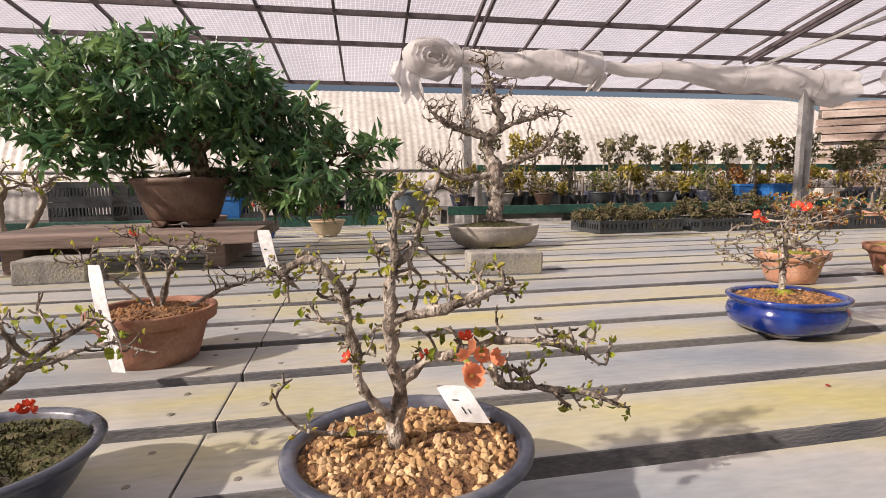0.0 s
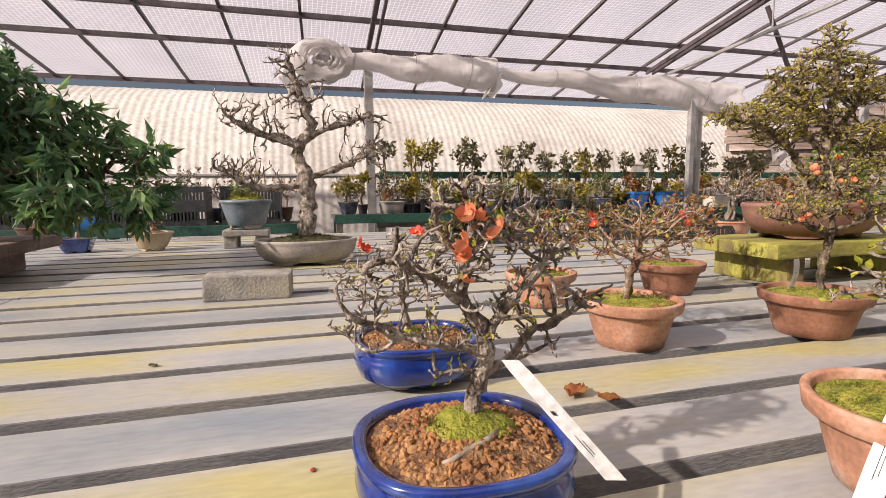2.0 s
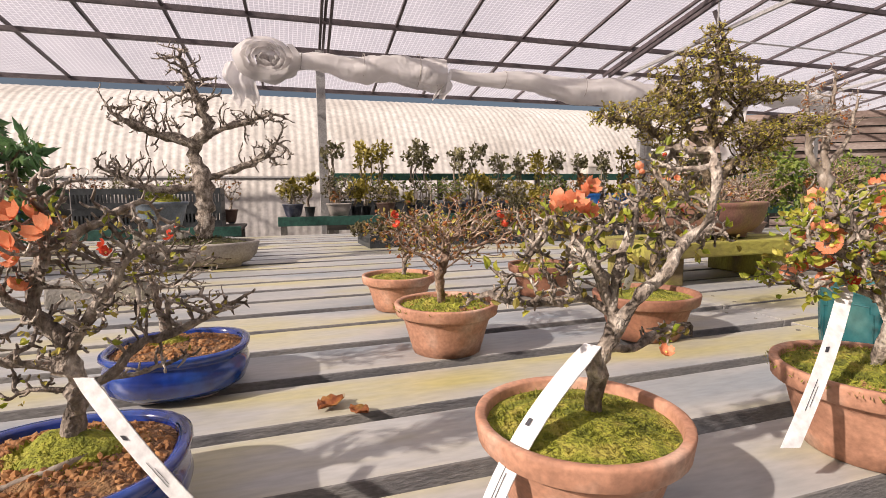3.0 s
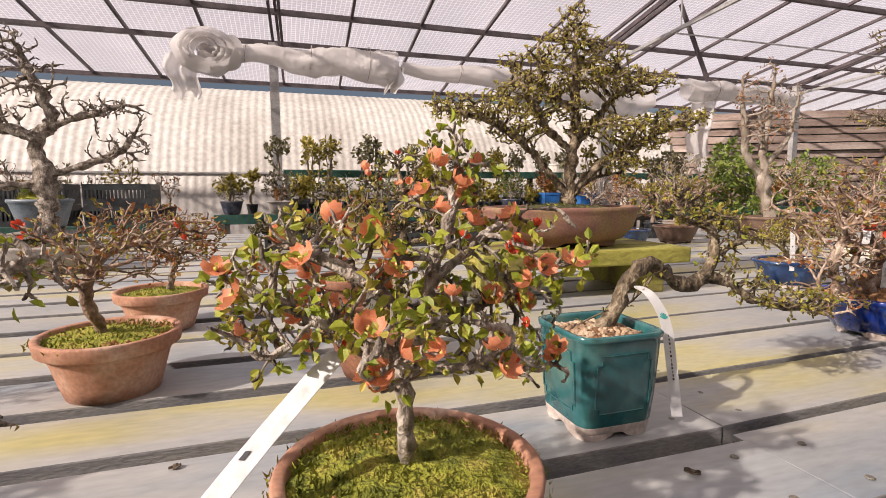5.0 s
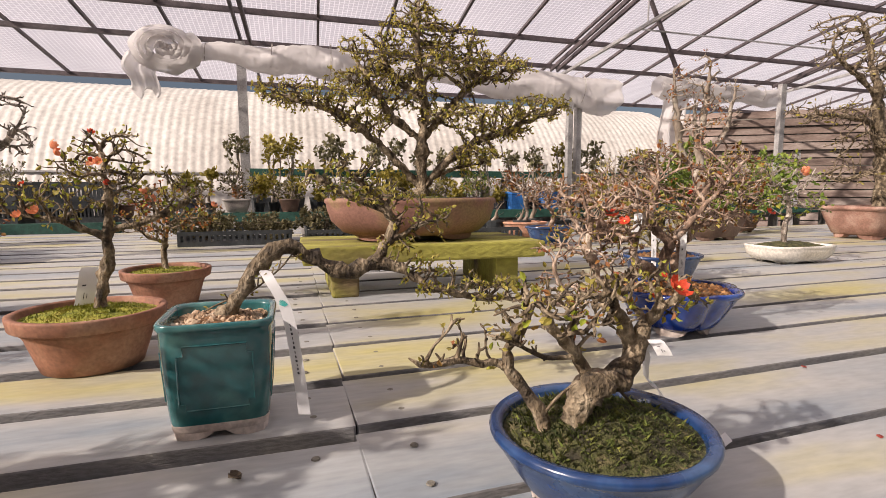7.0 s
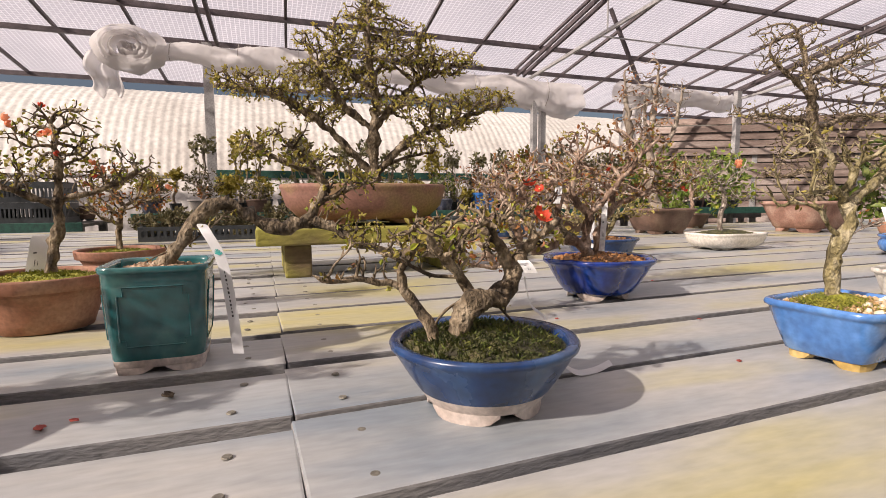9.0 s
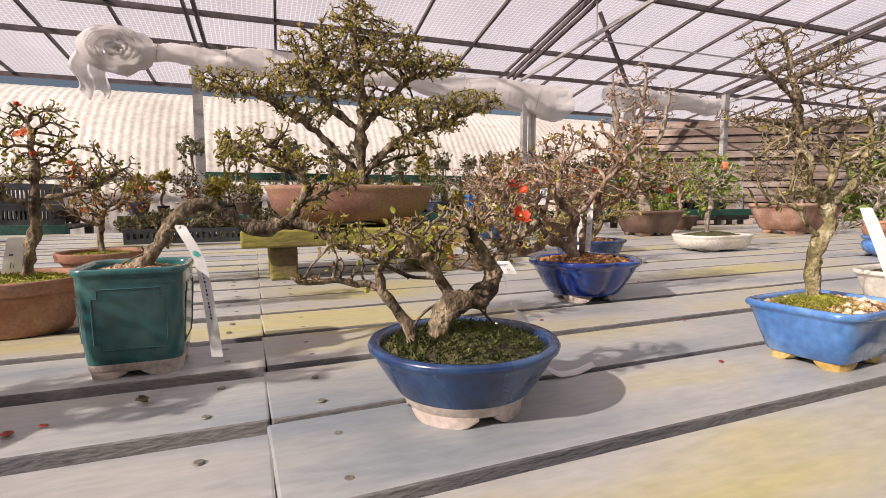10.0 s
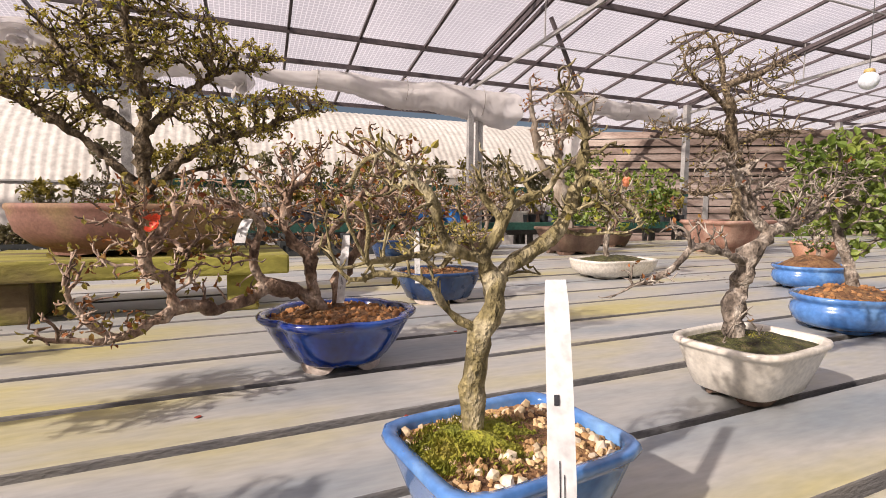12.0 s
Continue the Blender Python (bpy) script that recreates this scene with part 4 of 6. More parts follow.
# ---- back benches with young plants ----
def bench(name, x0, x1, y0, y1, z, label, top_m, edge_m):
    top = thing(name, (x0 + x1) / 2, (y0 + y1) / 2, -0.75, label, "bench")
    I = top.matrix_basis.inverted()
    n = 7
    for i in range(n):
        a = y0 + (y1 - y0) * i / n
        bm = bmesh.new()
        box(bm, (x0, a, z - 0.025), (x1, a + (y1 - y0) / n - 0.02, z), 0.003)
        part("slat", bm, top_m, top).matrix_parent_inverse = I
    bm = bmesh.new()
    box(bm, (x0, y0 - 0.03, z - 0.07), (x1, y0 - 0.005, z + 0.015), 0.004)
    part("edge_strip", bm, edge_m, top).matrix_parent_inverse = I
    k = max(2, int((x1 - x0) / 1.4))
    for i in range(k + 1):
        for yy in (y0 + 0.05, y1 - 0.1):
            xx = x0 + 0.05 + (x1 - x0 - 0.1) * i / k
            bm = bmesh.new()
            box(bm, (xx - 0.03, yy, -0.75), (xx + 0.03, yy + 0.06, z - 0.026))
            part("leg", bm, M_UNDER, top).matrix_parent_inverse = I
    return top


bench("back_bench", 3.2, 11.0, 6.4, 7.3, 0.53, "far bench with a green netted edge", M_DARKW, M_NET)
bench("low_bench", 2.6, 11.0, 5.2, 5.75, 0.08, "low dark slatted bench behind the table", M_DARKW, M_NET)
bench("side_bench", -3.5, 2.3, 5.0, 5.8, 0.02, "dark slatted bench with green netting at the edge", M_DARKW, M_NET)


def seedling(name, label, x, y, z, h, head, seed, leaf=M_LEAFG, bark=M_BARKL, pot_m=M_CRATE, group="young trees behind the low bench", stems=1, leaf_size=0.055):
    """A young tree in a small nursery pot: thin bent stem and a leafy head."""
    rng = random.Random(seed)
    top = thing(name, x, y, z, label, "young tree", group)
    vs, fs = lathe([(0.7, 0), (0.78, 0.03), (0.95, 0.085), (1.0, 0.088), (1.0, 0.1), (0.9, 0.1), (0.88, 0.08)], "round", 0.11, 0.11, 12)
    mesh_ob("pot", vs, fs, pot_m, top)
    soil_mesh("soil", "round", 0.1, 0.1, 0.085, 0.004, M_SOILD, top, 10, 2)
    b = rng.uniform(-0.05, 0.05)
    line = [Vector((0, 0, 0.08)), Vector((b, 0, h * 0.4)), Vector((-b * 0.5, 0, h * 0.75)), Vector((0, 0, h))]
    cl = [(rng.uniform(-0.4, 0.4) * head, rng.uniform(-0.4, 0.4) * head, h + rng.uniform(-0.7, 0.8) * head, head * 0.7, head * 0.7, head * 0.55) for _ in range(3)]
    lines = [line]
    for k in range(1, stems):
        q = rng.uniform(-0.03, 0.03)
        lines.append([Vector((q * 0.6, 0.02 * k - 0.02, 0.08)), Vector((q * 2, 0.02, h * 0.45)), Vector((q * 2.6 - b, 0, h * 0.8)), Vector((q * 3, 0, h * 1.02))])
    pos, par = grow(lines, cl, 60, 0.035, rng, 0.4)
    vs, fs, ends, rad = skin(pos, par, 0.012, 0.0022 if stems > 1 else 0.0018, rng, 5)
    br = mesh_ob("stem", vs, fs, bark, top, "", True)
    leaf_mesh("leaves", ends * (2 if stems == 1 else 1) if leaf else [], leaf_size, 4, leaf or M_LEAFG, br, rng, 0.55)
    return top


rs = random.Random(11)
for i in range(19):
    x = 3.15 + i * 0.27 + rs.uniform(-0.1, 0.1)
    seedling("young_tree", "slender pale-stemmed young tree with a sparse olive head", x, 5.64 + rs.uniform(-0.06, 0.06), 0.08, rs.uniform(0.52, 0.62), rs.uniform(0.12, 0.17), 100 + i,
             leaf=rs.choice([M_LEAFS, M_LEAFS, M_LEAFS, M_LEAFO]), stems=rs.choice([2, 3, 3]), leaf_size=0.05)
for i in range(44):
    x = 2.8 + i * 0.165 + rs.uniform(-0.1, 0.1)
    seedling("bare_seedling", "pale bare-stemmed seedling in a black pot", x, 5.45 + rs.uniform(-0.15, 0.15), 0.08, rs.uniform(0.16, 0.34), rs.uniform(0.05, 0.1), 200 + i,
             leaf=rs.choice([None, M_LEAFO, M_LEAFR, M_LEAFO]), bark=rs.choice([M_BARKL, M_BARKL, M_BARK]), group="seedlings on the low bench")


def crate(x, y, z, w, d, h, label, material, turn=0.0):
    top = thing("plastic_crate", x, y, z, label, "crate", "crates behind the pots", turn)
    t = 0.008
    bm = bmesh.new()
    box(bm, (-w / 2, -d / 2, 0), (w / 2, d / 2, t))
    part("floor", bm, material, top)
    for nm, lo, hi in (("side", (-w / 2, -d / 2, t), (w / 2, -d / 2 + t, h)), ("side", (-w / 2, d / 2 - t, t), (w / 2, d / 2, h)),
                       ("end", (-w / 2, -d / 2 + t, t), (-w / 2 + t, d / 2 - t, h)), ("end", (w / 2 - t, -d / 2 + t, t), (w / 2, d / 2 - t, h))):
        bm = bmesh.new()
        lx = hi[0] - lo[0] > hi[1] - lo[1]
        ln = (hi[0] - lo[0]) if lx else (hi[1] - lo[1])
        n = max(3, int(ln / 0.028))
        for zz0, zz1 in ((lo[2], lo[2] + (h - t) * 0.25), (h - (h - t) * 0.3, h)):
            box(bm, (lo[0], lo[1], zz0), (hi[0], hi[1], zz1))
        for i in range(n + 1):
            c = i / n * (ln - 0.014)
            if lx:
                box(bm, (lo[0] + c, lo[1], lo[2] + (h - t) * 0.25), (lo[0] + c + 0.014, hi[1], h - (h - t) * 0.3))
            else:
                box(bm, (lo[0], lo[1] + c, lo[2] + (h - t) * 0.25), (hi[0], lo[1] + c + 0.014, h - (h - t) * 0.3))
        part(nm, bm, material, top)
    return top


for x, y, w, lab in ((3.35, 3.25, 0.55, "black slatted plastic crate on the table"), (3.98, 3.2, 0.55, "black slatted plastic crate with shrubs"), (4.65, 3.1, 0.5, "black slatted plastic crate beside the shrubs")):
    crate(x, y, 0, w, 0.36, 0.075, lab, M_CRATE, rs.uniform(-4, 4))
for x, y in ((3.2, 3.27), (3.5, 3.3), (3.83, 3.22), (4.12, 3.25)):
    leafy("low_shrub", "low olive twiggy shrub standing in a black crate", x, y, 0.012, 0.15, 0.13, 0.1, 150, 0.022, M_LEAFDR, int(x * 100), 0.012, bark=M_BARKD, group="shrubs in the crates")
for i in range(9):
    seedling("bare_seedling", "pale bare seedling with a forked white stem", 4.3 + i * 0.16, 3.1 + rs.uniform(-0.12, 0.12), 0.0 if i > 5 else 0.009, rs.uniform(0.12, 0.2), 0.06, 300 + i, leaf=None, group="seedlings in the crates")


def planter(x, y, z, w, d, h, label, material, seed, leaf, bark):
    """A long box planter full of low twiggy growth."""
    rng = random.Random(seed)
    top = thing("box_planter", x, y, z, label, "planter", "planters behind the table")
    vs, fs = lathe([(0.9, 0), (0.92, 0.01), (1.0, h * 0.9), (1.02, h * 0.91), (1.02, h), (0.96, h), (0.95, h * 0.85)], "rect", w, d, 20)
    mesh_ob("box", vs, fs, material, top)
    soil_mesh("soil", "rect", w * 0.94, d * 0.94, h * 0.86, 0.01, M_SOILD, top, 16, 3)
    lines, clouds = [], []
    for i in range(5):
        px = (i / 4 - 0.5) * w * 0.8
        lines.append([Vector((px, 0, h * 0.85)), Vector((px + rng.uniform(-0.03, 0.03), rng.uniform(-0.05, 0.05), h + 0.09))])
        clouds.append((px, 0, h + rng.uniform(0.1, 0.2), w * 0.16, d * 0.4, rng.uniform(0.06, 0.12)))
    pos, par = grow(lines, clouds, 150, 0.025, rng, 0.4)
    vs, fs, ends, rad = skin(pos, par, 0.006, 0.0022, rng, 4)
    br = mesh_ob("growth", vs, fs, bark, top)
    br["kind"] = "stuff"
    leaf_mesh("leaves", [e for e in ends if rng.random() < 0.6], 0.035, 2, leaf, br, rng, 0.55)
    return top


def plastic_bin(x, y, z, w, d, h, label, material):
    top = thing("plastic_bin", x, y, z, label, "bin")
    vs, fs = lathe([(0.84, 0), (0.86, 0.02 * h), (0.95, 0.86 * h), (1.0, 0.87 * h), (1.0, h), (0.94, h), (0.92, 0.9 * h), (0.85, 0.06 * h)], "rect", w, d, 24)
    mesh_ob("body", vs, fs, material, top)
    return top


for i in range(12):
    planter(3.5 + i * 0.62, 6.28 if i % 2 else 6.2, -0.02, 0.56, 0.3, 0.24, "dark planter full of low twiggy young plants", rs.choice([M_CRATE, M_BROWNP, M_DARKP]), 400 + i, rs.choice([M_LEAFG, M_LEAFO, M_LEAFR]), rs.choice([M_BARK, M_BARKL, M_BARKD]))
bench("plank_shelf", 3.1, 11.0, 5.98, 6.33, -0.02, "dark low plank shelf before the far bench", M_DARKW, M_DARKW)
plastic_bin(6.0, 5.4, 0.08, 0.24, 0.2, 0.2, "blue plastic bin on the low bench", M_BIN)
plastic_bin(6.5, 5.45, 0.08, 0.34, 0.24, 0.2, "wide blue plastic bin on the low bench", M_BIN)
plastic_bin(7.2, 5.45, 0.08, 0.34, 0.24, 0.14, "pale plastic bin on the low bench", M_WHITEP)
plastic_bin(6.9, 6.7, 0.53, 0.3, 0.24, 0.14, "pale plastic bin on the far bench", M_WHITEP)
plastic_bin(0.55, 5.3, 0.02, 0.4, 0.3, 0.2, "blue plastic bin on the side bench", M_BIN)
for i in range(5):
    crate(-0.6 + i * 0.62, 5.35, 0.022 , 0.5, 0.34, 0.17, "stacked black plastic crate on the side bench", M_CRATE)
    crate(-0.6 + i * 0.62, 5.35, 0.194, 0.5, 0.34, 0.17, "upper black plastic crate on the side bench", M_CRATE)


# ---- shrubs in pots among the seedlings ----
for i, (x, y, w, hh, lf, pm) in enumerate(((2.74, 5.3, 0.2, 0.26, M_LEAFS, M_DARKP), (3.16, 5.27, 0.24, 0.3, M_LEAFDR, M_GREYP), (3.62, 5.3, 0.2, 0.22, M_LEAFDR, M_BROWNP), (4.25, 5.28, 0.22, 0.28, M_LEAFG, M_CRATE), (5.0, 5.28, 0.2, 0.24, M_LEAFS, M_CRATE), (5.5, 5.3, 0.22, 0.3, M_LEAFG, M_DARKP))):
    bonsai("potted_shrub", "bushy olive-green shrub in a dark pot on the low bench", x, y, ("flare", "rect" if i == 1 else "round", w, w * 0.9, 0.13, pm, pm, 4),
           dict(lines=[[(0, 0.11), (0.02, 0.18), (-0.01, hh * 0.8)]], clouds=[(0, hh, w * 0.75, hh * 0.42), (w * 0.3, hh * 0.8, w * 0.5, hh * 0.3), (-w * 0.3, hh * 0.8, w * 0.45, hh * 0.3)], n=120, step=0.03, r=0.014, tip=0.0025, bark=M_BARKL),
           (M_SOILD, 0.012, None, None), leaves=[(0.9, 0.028, 3, lf, 0.55, 0)], z=0.084, seed=240 + i, category="shrub", group="shrubs on the low bench")

for i in range(8):
    hh, w = 0.40 + 0.07 * math.sin(i * 2.3), 0.17
    bonsai("potted_shrub", "twiggy shrub in a nursery pot behind the crates", 0.0 + i * 0.31 + 0.05 * math.sin(i * 5), 5.66, ("flare", "round", w, w, 0.14, (M_CRATE, M_BROWNP, M_DARKP)[i % 3], M_CRATE, 3),
           dict(lines=[[(0, 0.12), (0.03, 0.2), (-0.02, hh * 0.75)]], clouds=[(0, hh, 0.13, 0.12), (0.08, hh * 0.8, 0.1, 0.08), (-0.08, hh * 0.85, 0.1, 0.08)], n=90, step=0.032, r=0.014, tip=0.0026, bark=(M_BARKL, M_BARK)[i % 2]),
           (M_SOILD, 0.01, None, None), leaves=[((0.8, 0.3)[i % 2], 0.03, 3, (M_LEAFS, M_LEAFDR, M_LEAFO, M_LEAFR)[i % 4], 0.55, 0)], z=0.024, seed=270 + i, category="shrub", group="shrubs on the side bench")

# ---- the bonsai on the table ----
TC = "terracotta"

bonsai("quince_bonsai", "flowering quince with twisted grey stems in a charcoal oval pot", 1.712, 0.758,
       ("bowl", "round", 0.205, 0.185, 0.075, M_DARKP, M_DARKP, 4),
       dict(lines=[[(-0.011, 0.065), (-0.005, 0.113), (-0.014, 0.142), (-0.014, 0.165), (-0.015, 0.193), (-0.012, 0.215), (-0.007, 0.237), (-0.011, 0.274)],
                   [(-0.009, 0.088), (-0.033, 0.120), (-0.041, 0.140), (-0.036, 0.153), (-0.043, 0.167), (-0.048, 0.199), (-0.067, 0.228), (-0.09, 0.22)],
                   [(-0.003, 0.118), (0.018, 0.140), (0.036, 0.143), (0.070, 0.155), (0.109, 0.157), (0.134, 0.148), (0.165, 0.129)],
                   [(0.060, 0.149), (0.067, 0.131), (0.070, 0.114), (0.094, 0.109), (0.140, 0.100), (0.166, 0.095), (0.199, 0.080)],
                   [(-0.004, 0.085), (-0.038, 0.084), (-0.069, 0.091), (-0.098, 0.115), (-0.101, 0.131), (-0.088, 0.141)],
                   [(-0.013, 0.188), (0.009, 0.191), (0.028, 0.194), (0.060, 0.203), (0.089, 0.201)], [(-0.012, 0.215), (0.006, 0.228), (0.015, 0.25), (0.02, 0.271)]],
            clouds=[(0.0, 0.235, 0.03, 0.04), (0.015, 0.27, 0.03, 0.03), (-0.07, 0.205, 0.035, 0.03), (-0.085, 0.225, 0.03, 0.014), (-0.02, 0.2, 0.03, 0.03), (0.055, 0.205, 0.045, 0.016), (0.065, 0.185, 0.03, 0.018), (0.14, 0.15, 0.035, 0.014), (0.09, 0.125, 0.03, 0.016), (0.165, 0.098, 0.04, 0.01), (-0.07, 0.095, 0.025, 0.01), (0.03, 0.158, 0.025, 0.02), (-0.04, 0.16, 0.025, 0.02)],
            n=250, step=0.008, r=0.0075, tip=0.0013, bark=M_BARK, depth=0.012, deep=0.7),
       (M_SOIL, 0.006, (520, 0.0042, M_PEBG), None),
       leaves=[(0.5, 0.008, 2, M_LEAFY, 0.6, 0), (0.3, 0.006, 2, M_LEAFO, 0.5, 0)],
       flowers=[([(0.043, 0.15, -0.05), (0.05, 0.138, -0.05)], 3, 0.02, "orange"), ([(-0.05, 0.155), (0.01, 0.155), (0.04, 0.17)], 1, 0.011, "red")], seed=3)
bonsai("quince_bonsai", "low quince with bare branches in a charcoal round pot", 1.355, 0.83,
       ("bowl", "round", 0.19, 0.18, 0.065, M_DARKP, M_DARKP, 4),
       dict(lines=[[(0.0, 0.055), (-0.005, 0.11), (0.03, 0.142)], [(0.0, 0.1), (0.075, 0.16), (0.11, 0.175), (0.13, 0.15)], [(0.03, 0.13), (0.1, 0.15), (0.14, 0.14)]],
            clouds=[(0.05, 0.16, 0.07, 0.04), (-0.06, 0.17, 0.07, 0.05)], n=60, step=0.01, r=0.009, tip=0.0011, bark=M_BARK, depth=0.02),
       (M_SOILD, 0.008, None, (900, 1.0, 0.006, M_SOILD)), leaves=[(0.5, 0.009, 2, M_LEAFY, 0.6, 0)], flowers=[([(0.03, 0.07, -0.02)], 4, 0.012, "red")], seed=4)
bonsai("quince_bonsai", "multi-stemmed quince with sparse buds in a terracotta pot", 1.343, 1.262,
       (TC, "round", 0.2, 0.19, 0.088, M_TERRA3, None, 0),
       dict(lines=[[(0.01, 0.07), (-0.013, 0.15), (-0.024, 0.213)], [(0.02, 0.07), (0.036, 0.149), (0.063, 0.193)], [(0.03, 0.07), (0.109, 0.109), (0.21, 0.142)], [(0, 0.07), (-0.05, 0.13), (-0.1, 0.17)]],
            clouds=[(-0.03, 0.19, 0.07, 0.044), (0.062, 0.18, 0.076, 0.044), (0.165, 0.134, 0.062, 0.023), (-0.1, 0.17, 0.05, 0.03)],
            n=130, step=0.011, r=0.007, tip=0.0011, bark=M_BARK, depth=0.02),
       (M_SOIL, 0.012, (300, 0.004, M_PEBR), None), leaves=[(0.3, 0.008, 2, M_LEAFY, 0.6, 0)], flowers=[([(-0.02, 0.2)], 1, 0.012, "red")], seed=5)
bonsai("quince_bonsai", "small twiggy quince in a cobalt blue drum pot", 2.478, 1.174,
       ("drum", "drum", 0.2, 0.18, 0.072, M_BLUE, M_CLAYF, 4),
       dict(lines=[[(-0.012, 0.07), (-0.02, 0.12), (-0.026, 0.171), (-0.035, 0.215)]],
            clouds=[(-0.076, 0.163, 0.075, 0.048), (-0.005, 0.195, 0.089, 0.045), (0.03, 0.15, 0.05, 0.03)], n=190, step=0.010, r=0.0075, tip=0.001, bark=M_BARK, depth=0.01),
       (M_SOIL, 0.012, (350, 0.0038, M_PEBR), (300, 0.4, 0.006, M_MOSS)), leaves=[(0.3, 0.007, 2, M_LEAFO, 0.6, 0)], flowers=[([(-0.075, 0.225), (0.0, 0.235)], 2, 0.02, "red")], seed=6)
bonsai("quince_bonsai", "densely branched quince in a shiny cobalt blue drum pot", 2.446, 0.828,
       ("drum", "drum", 0.203, 0.19, 0.075, M_BLUE, M_TERRA, 4),
       dict(lines=[[(0.007, 0.075), (0.016, 0.116), (0.021, 0.147), (0.012, 0.179), (-0.002, 0.21), (0.003, 0.24), (0.009, 0.27), (0.0, 0.304)],
                   [(0.016, 0.132), (-0.014, 0.135), (-0.029, 0.134)], [(0.016, 0.153), (-0.023, 0.162), (-0.052, 0.169), (-0.083, 0.184), (-0.105, 0.198), (-0.114, 0.217)],
                   [(-0.056, 0.169), (-0.08, 0.152), (-0.102, 0.169), (-0.118, 0.177)], [(-0.003, 0.2), (-0.036, 0.227), (-0.067, 0.243), (-0.094, 0.239)],
                   [(0.021, 0.131), (0.042, 0.134), (0.069, 0.164), (0.103, 0.172), (0.137, 0.191), (0.155, 0.201)], [(0.022, 0.168), (0.048, 0.207), (0.07, 0.237), (0.097, 0.263)],
                   [(0.003, 0.24), (-0.02, 0.256), (-0.024, 0.285)], [(0.006, 0.25), (0.039, 0.269), (0.076, 0.289)], [(0.02, 0.14), (0.05, 0.135), (0.085, 0.14), (0.105, 0.15)]],
            clouds=[(-0.02, 0.25, 0.06, 0.035), (0.04, 0.25, 0.065, 0.035), (0.0, 0.295, 0.045, 0.025), (-0.06, 0.225, 0.045, 0.025), (-0.08, 0.19, 0.04, 0.018), (0.05, 0.2, 0.055, 0.03), (0.13, 0.195, 0.035, 0.018), (-0.01, 0.175, 0.05, 0.022), (0.08, 0.145, 0.03, 0.012), (-0.015, 0.14, 0.025, 0.01), (0.085, 0.245, 0.04, 0.025)],
            n=480, step=0.009, r=0.0095, tip=0.0014, bark=M_BARK, depth=0.014),
       (M_SOIL, 0.018, (800, 0.004, M_PEBR), (1500, 0.62, 0.0055, M_MOSS)), leaves=[(0.12, 0.007, 2, M_LEAFY, 0.6, 0), (0.15, 0.006, 2, M_LEAFO, 0.6, 0)],
       flowers=[([(-0.01, 0.25, -0.03), (0.01, 0.275, -0.03)], 3, 0.022, "orange")], seed=7)
v, f = tube([(0.03, -0.02, 0.082), (0.012, -0.035, 0.081), (-0.008, -0.042, 0.079), (-0.026, -0.05, 0.076), (-0.034, -0.047, 0.074)], [0.003, 0.0034, 0.0028, 0.0026, 0.0012], 7)
mesh_ob("surface_root", v, f, M_BARKL, min((o for o in scene.objects if o.type == "EMPTY" and "quince" in o.name), key=lambda o: (o.location.x - 2.446) ** 2 + (o.location.y - 0.828) ** 2), "pale bare root", True)
bonsai("quince_bonsai", "small russet quince in a round terracotta pot", 2.912, 1.60,
       (TC, "round", 0.19, 0.19, 0.088, M_TERRA, None, 0),
       dict(lines=[[(0.012, 0.08), (0.018, 0.12), (0.02, 0.16)]], clouds=[(0.027, 0.21, 0.126, 0.06)], n=160, step=0.012, r=0.008, tip=0.0011, bark=M_BARK),
       (M_MOSS, 0.008, None, (500, 1.0, 0.006, M_MOSS)), leaves=[(0.5, 0.011, 3, M_LEAFR, 0.6, 0), (0.3, 0.01, 2, M_LEAFO, 0.6, 0)], flowers=[([(0.0, 0.17)], 2, 0.02, "orange")], seed=8)
bonsai("quince_bonsai", "twiggy reddish quince in a terracotta pot", 2.918, 1.228,
       (TC, "round", 0.195, 0.195, 0.092, M_TERRA, None, 0),
       dict(lines=[[(-0.009, 0.085), (-0.018, 0.13), (-0.016, 0.165), (-0.002, 0.205)]], clouds=[(0.026, 0.222, 0.15, 0.065), (-0.042, 0.185, 0.069, 0.031), (0.08, 0.24, 0.09, 0.04)], n=260, step=0.011, r=0.009, tip=0.0011, bark=M_BARKR),
       (M_MOSS, 0.008, (200, 0.004, M_PEBR), (500, 1.0, 0.006, M_MOSS)), leaves=[(0.35, 0.008, 2, M_LEAFR, 0.6, 0), (0.3, 0.008, 2, M_LEAFO, 0.6, 0)], flowers=[([(0.1, 0.24), (-0.1, 0.24)], 2, 0.018, "red")], seed=9)
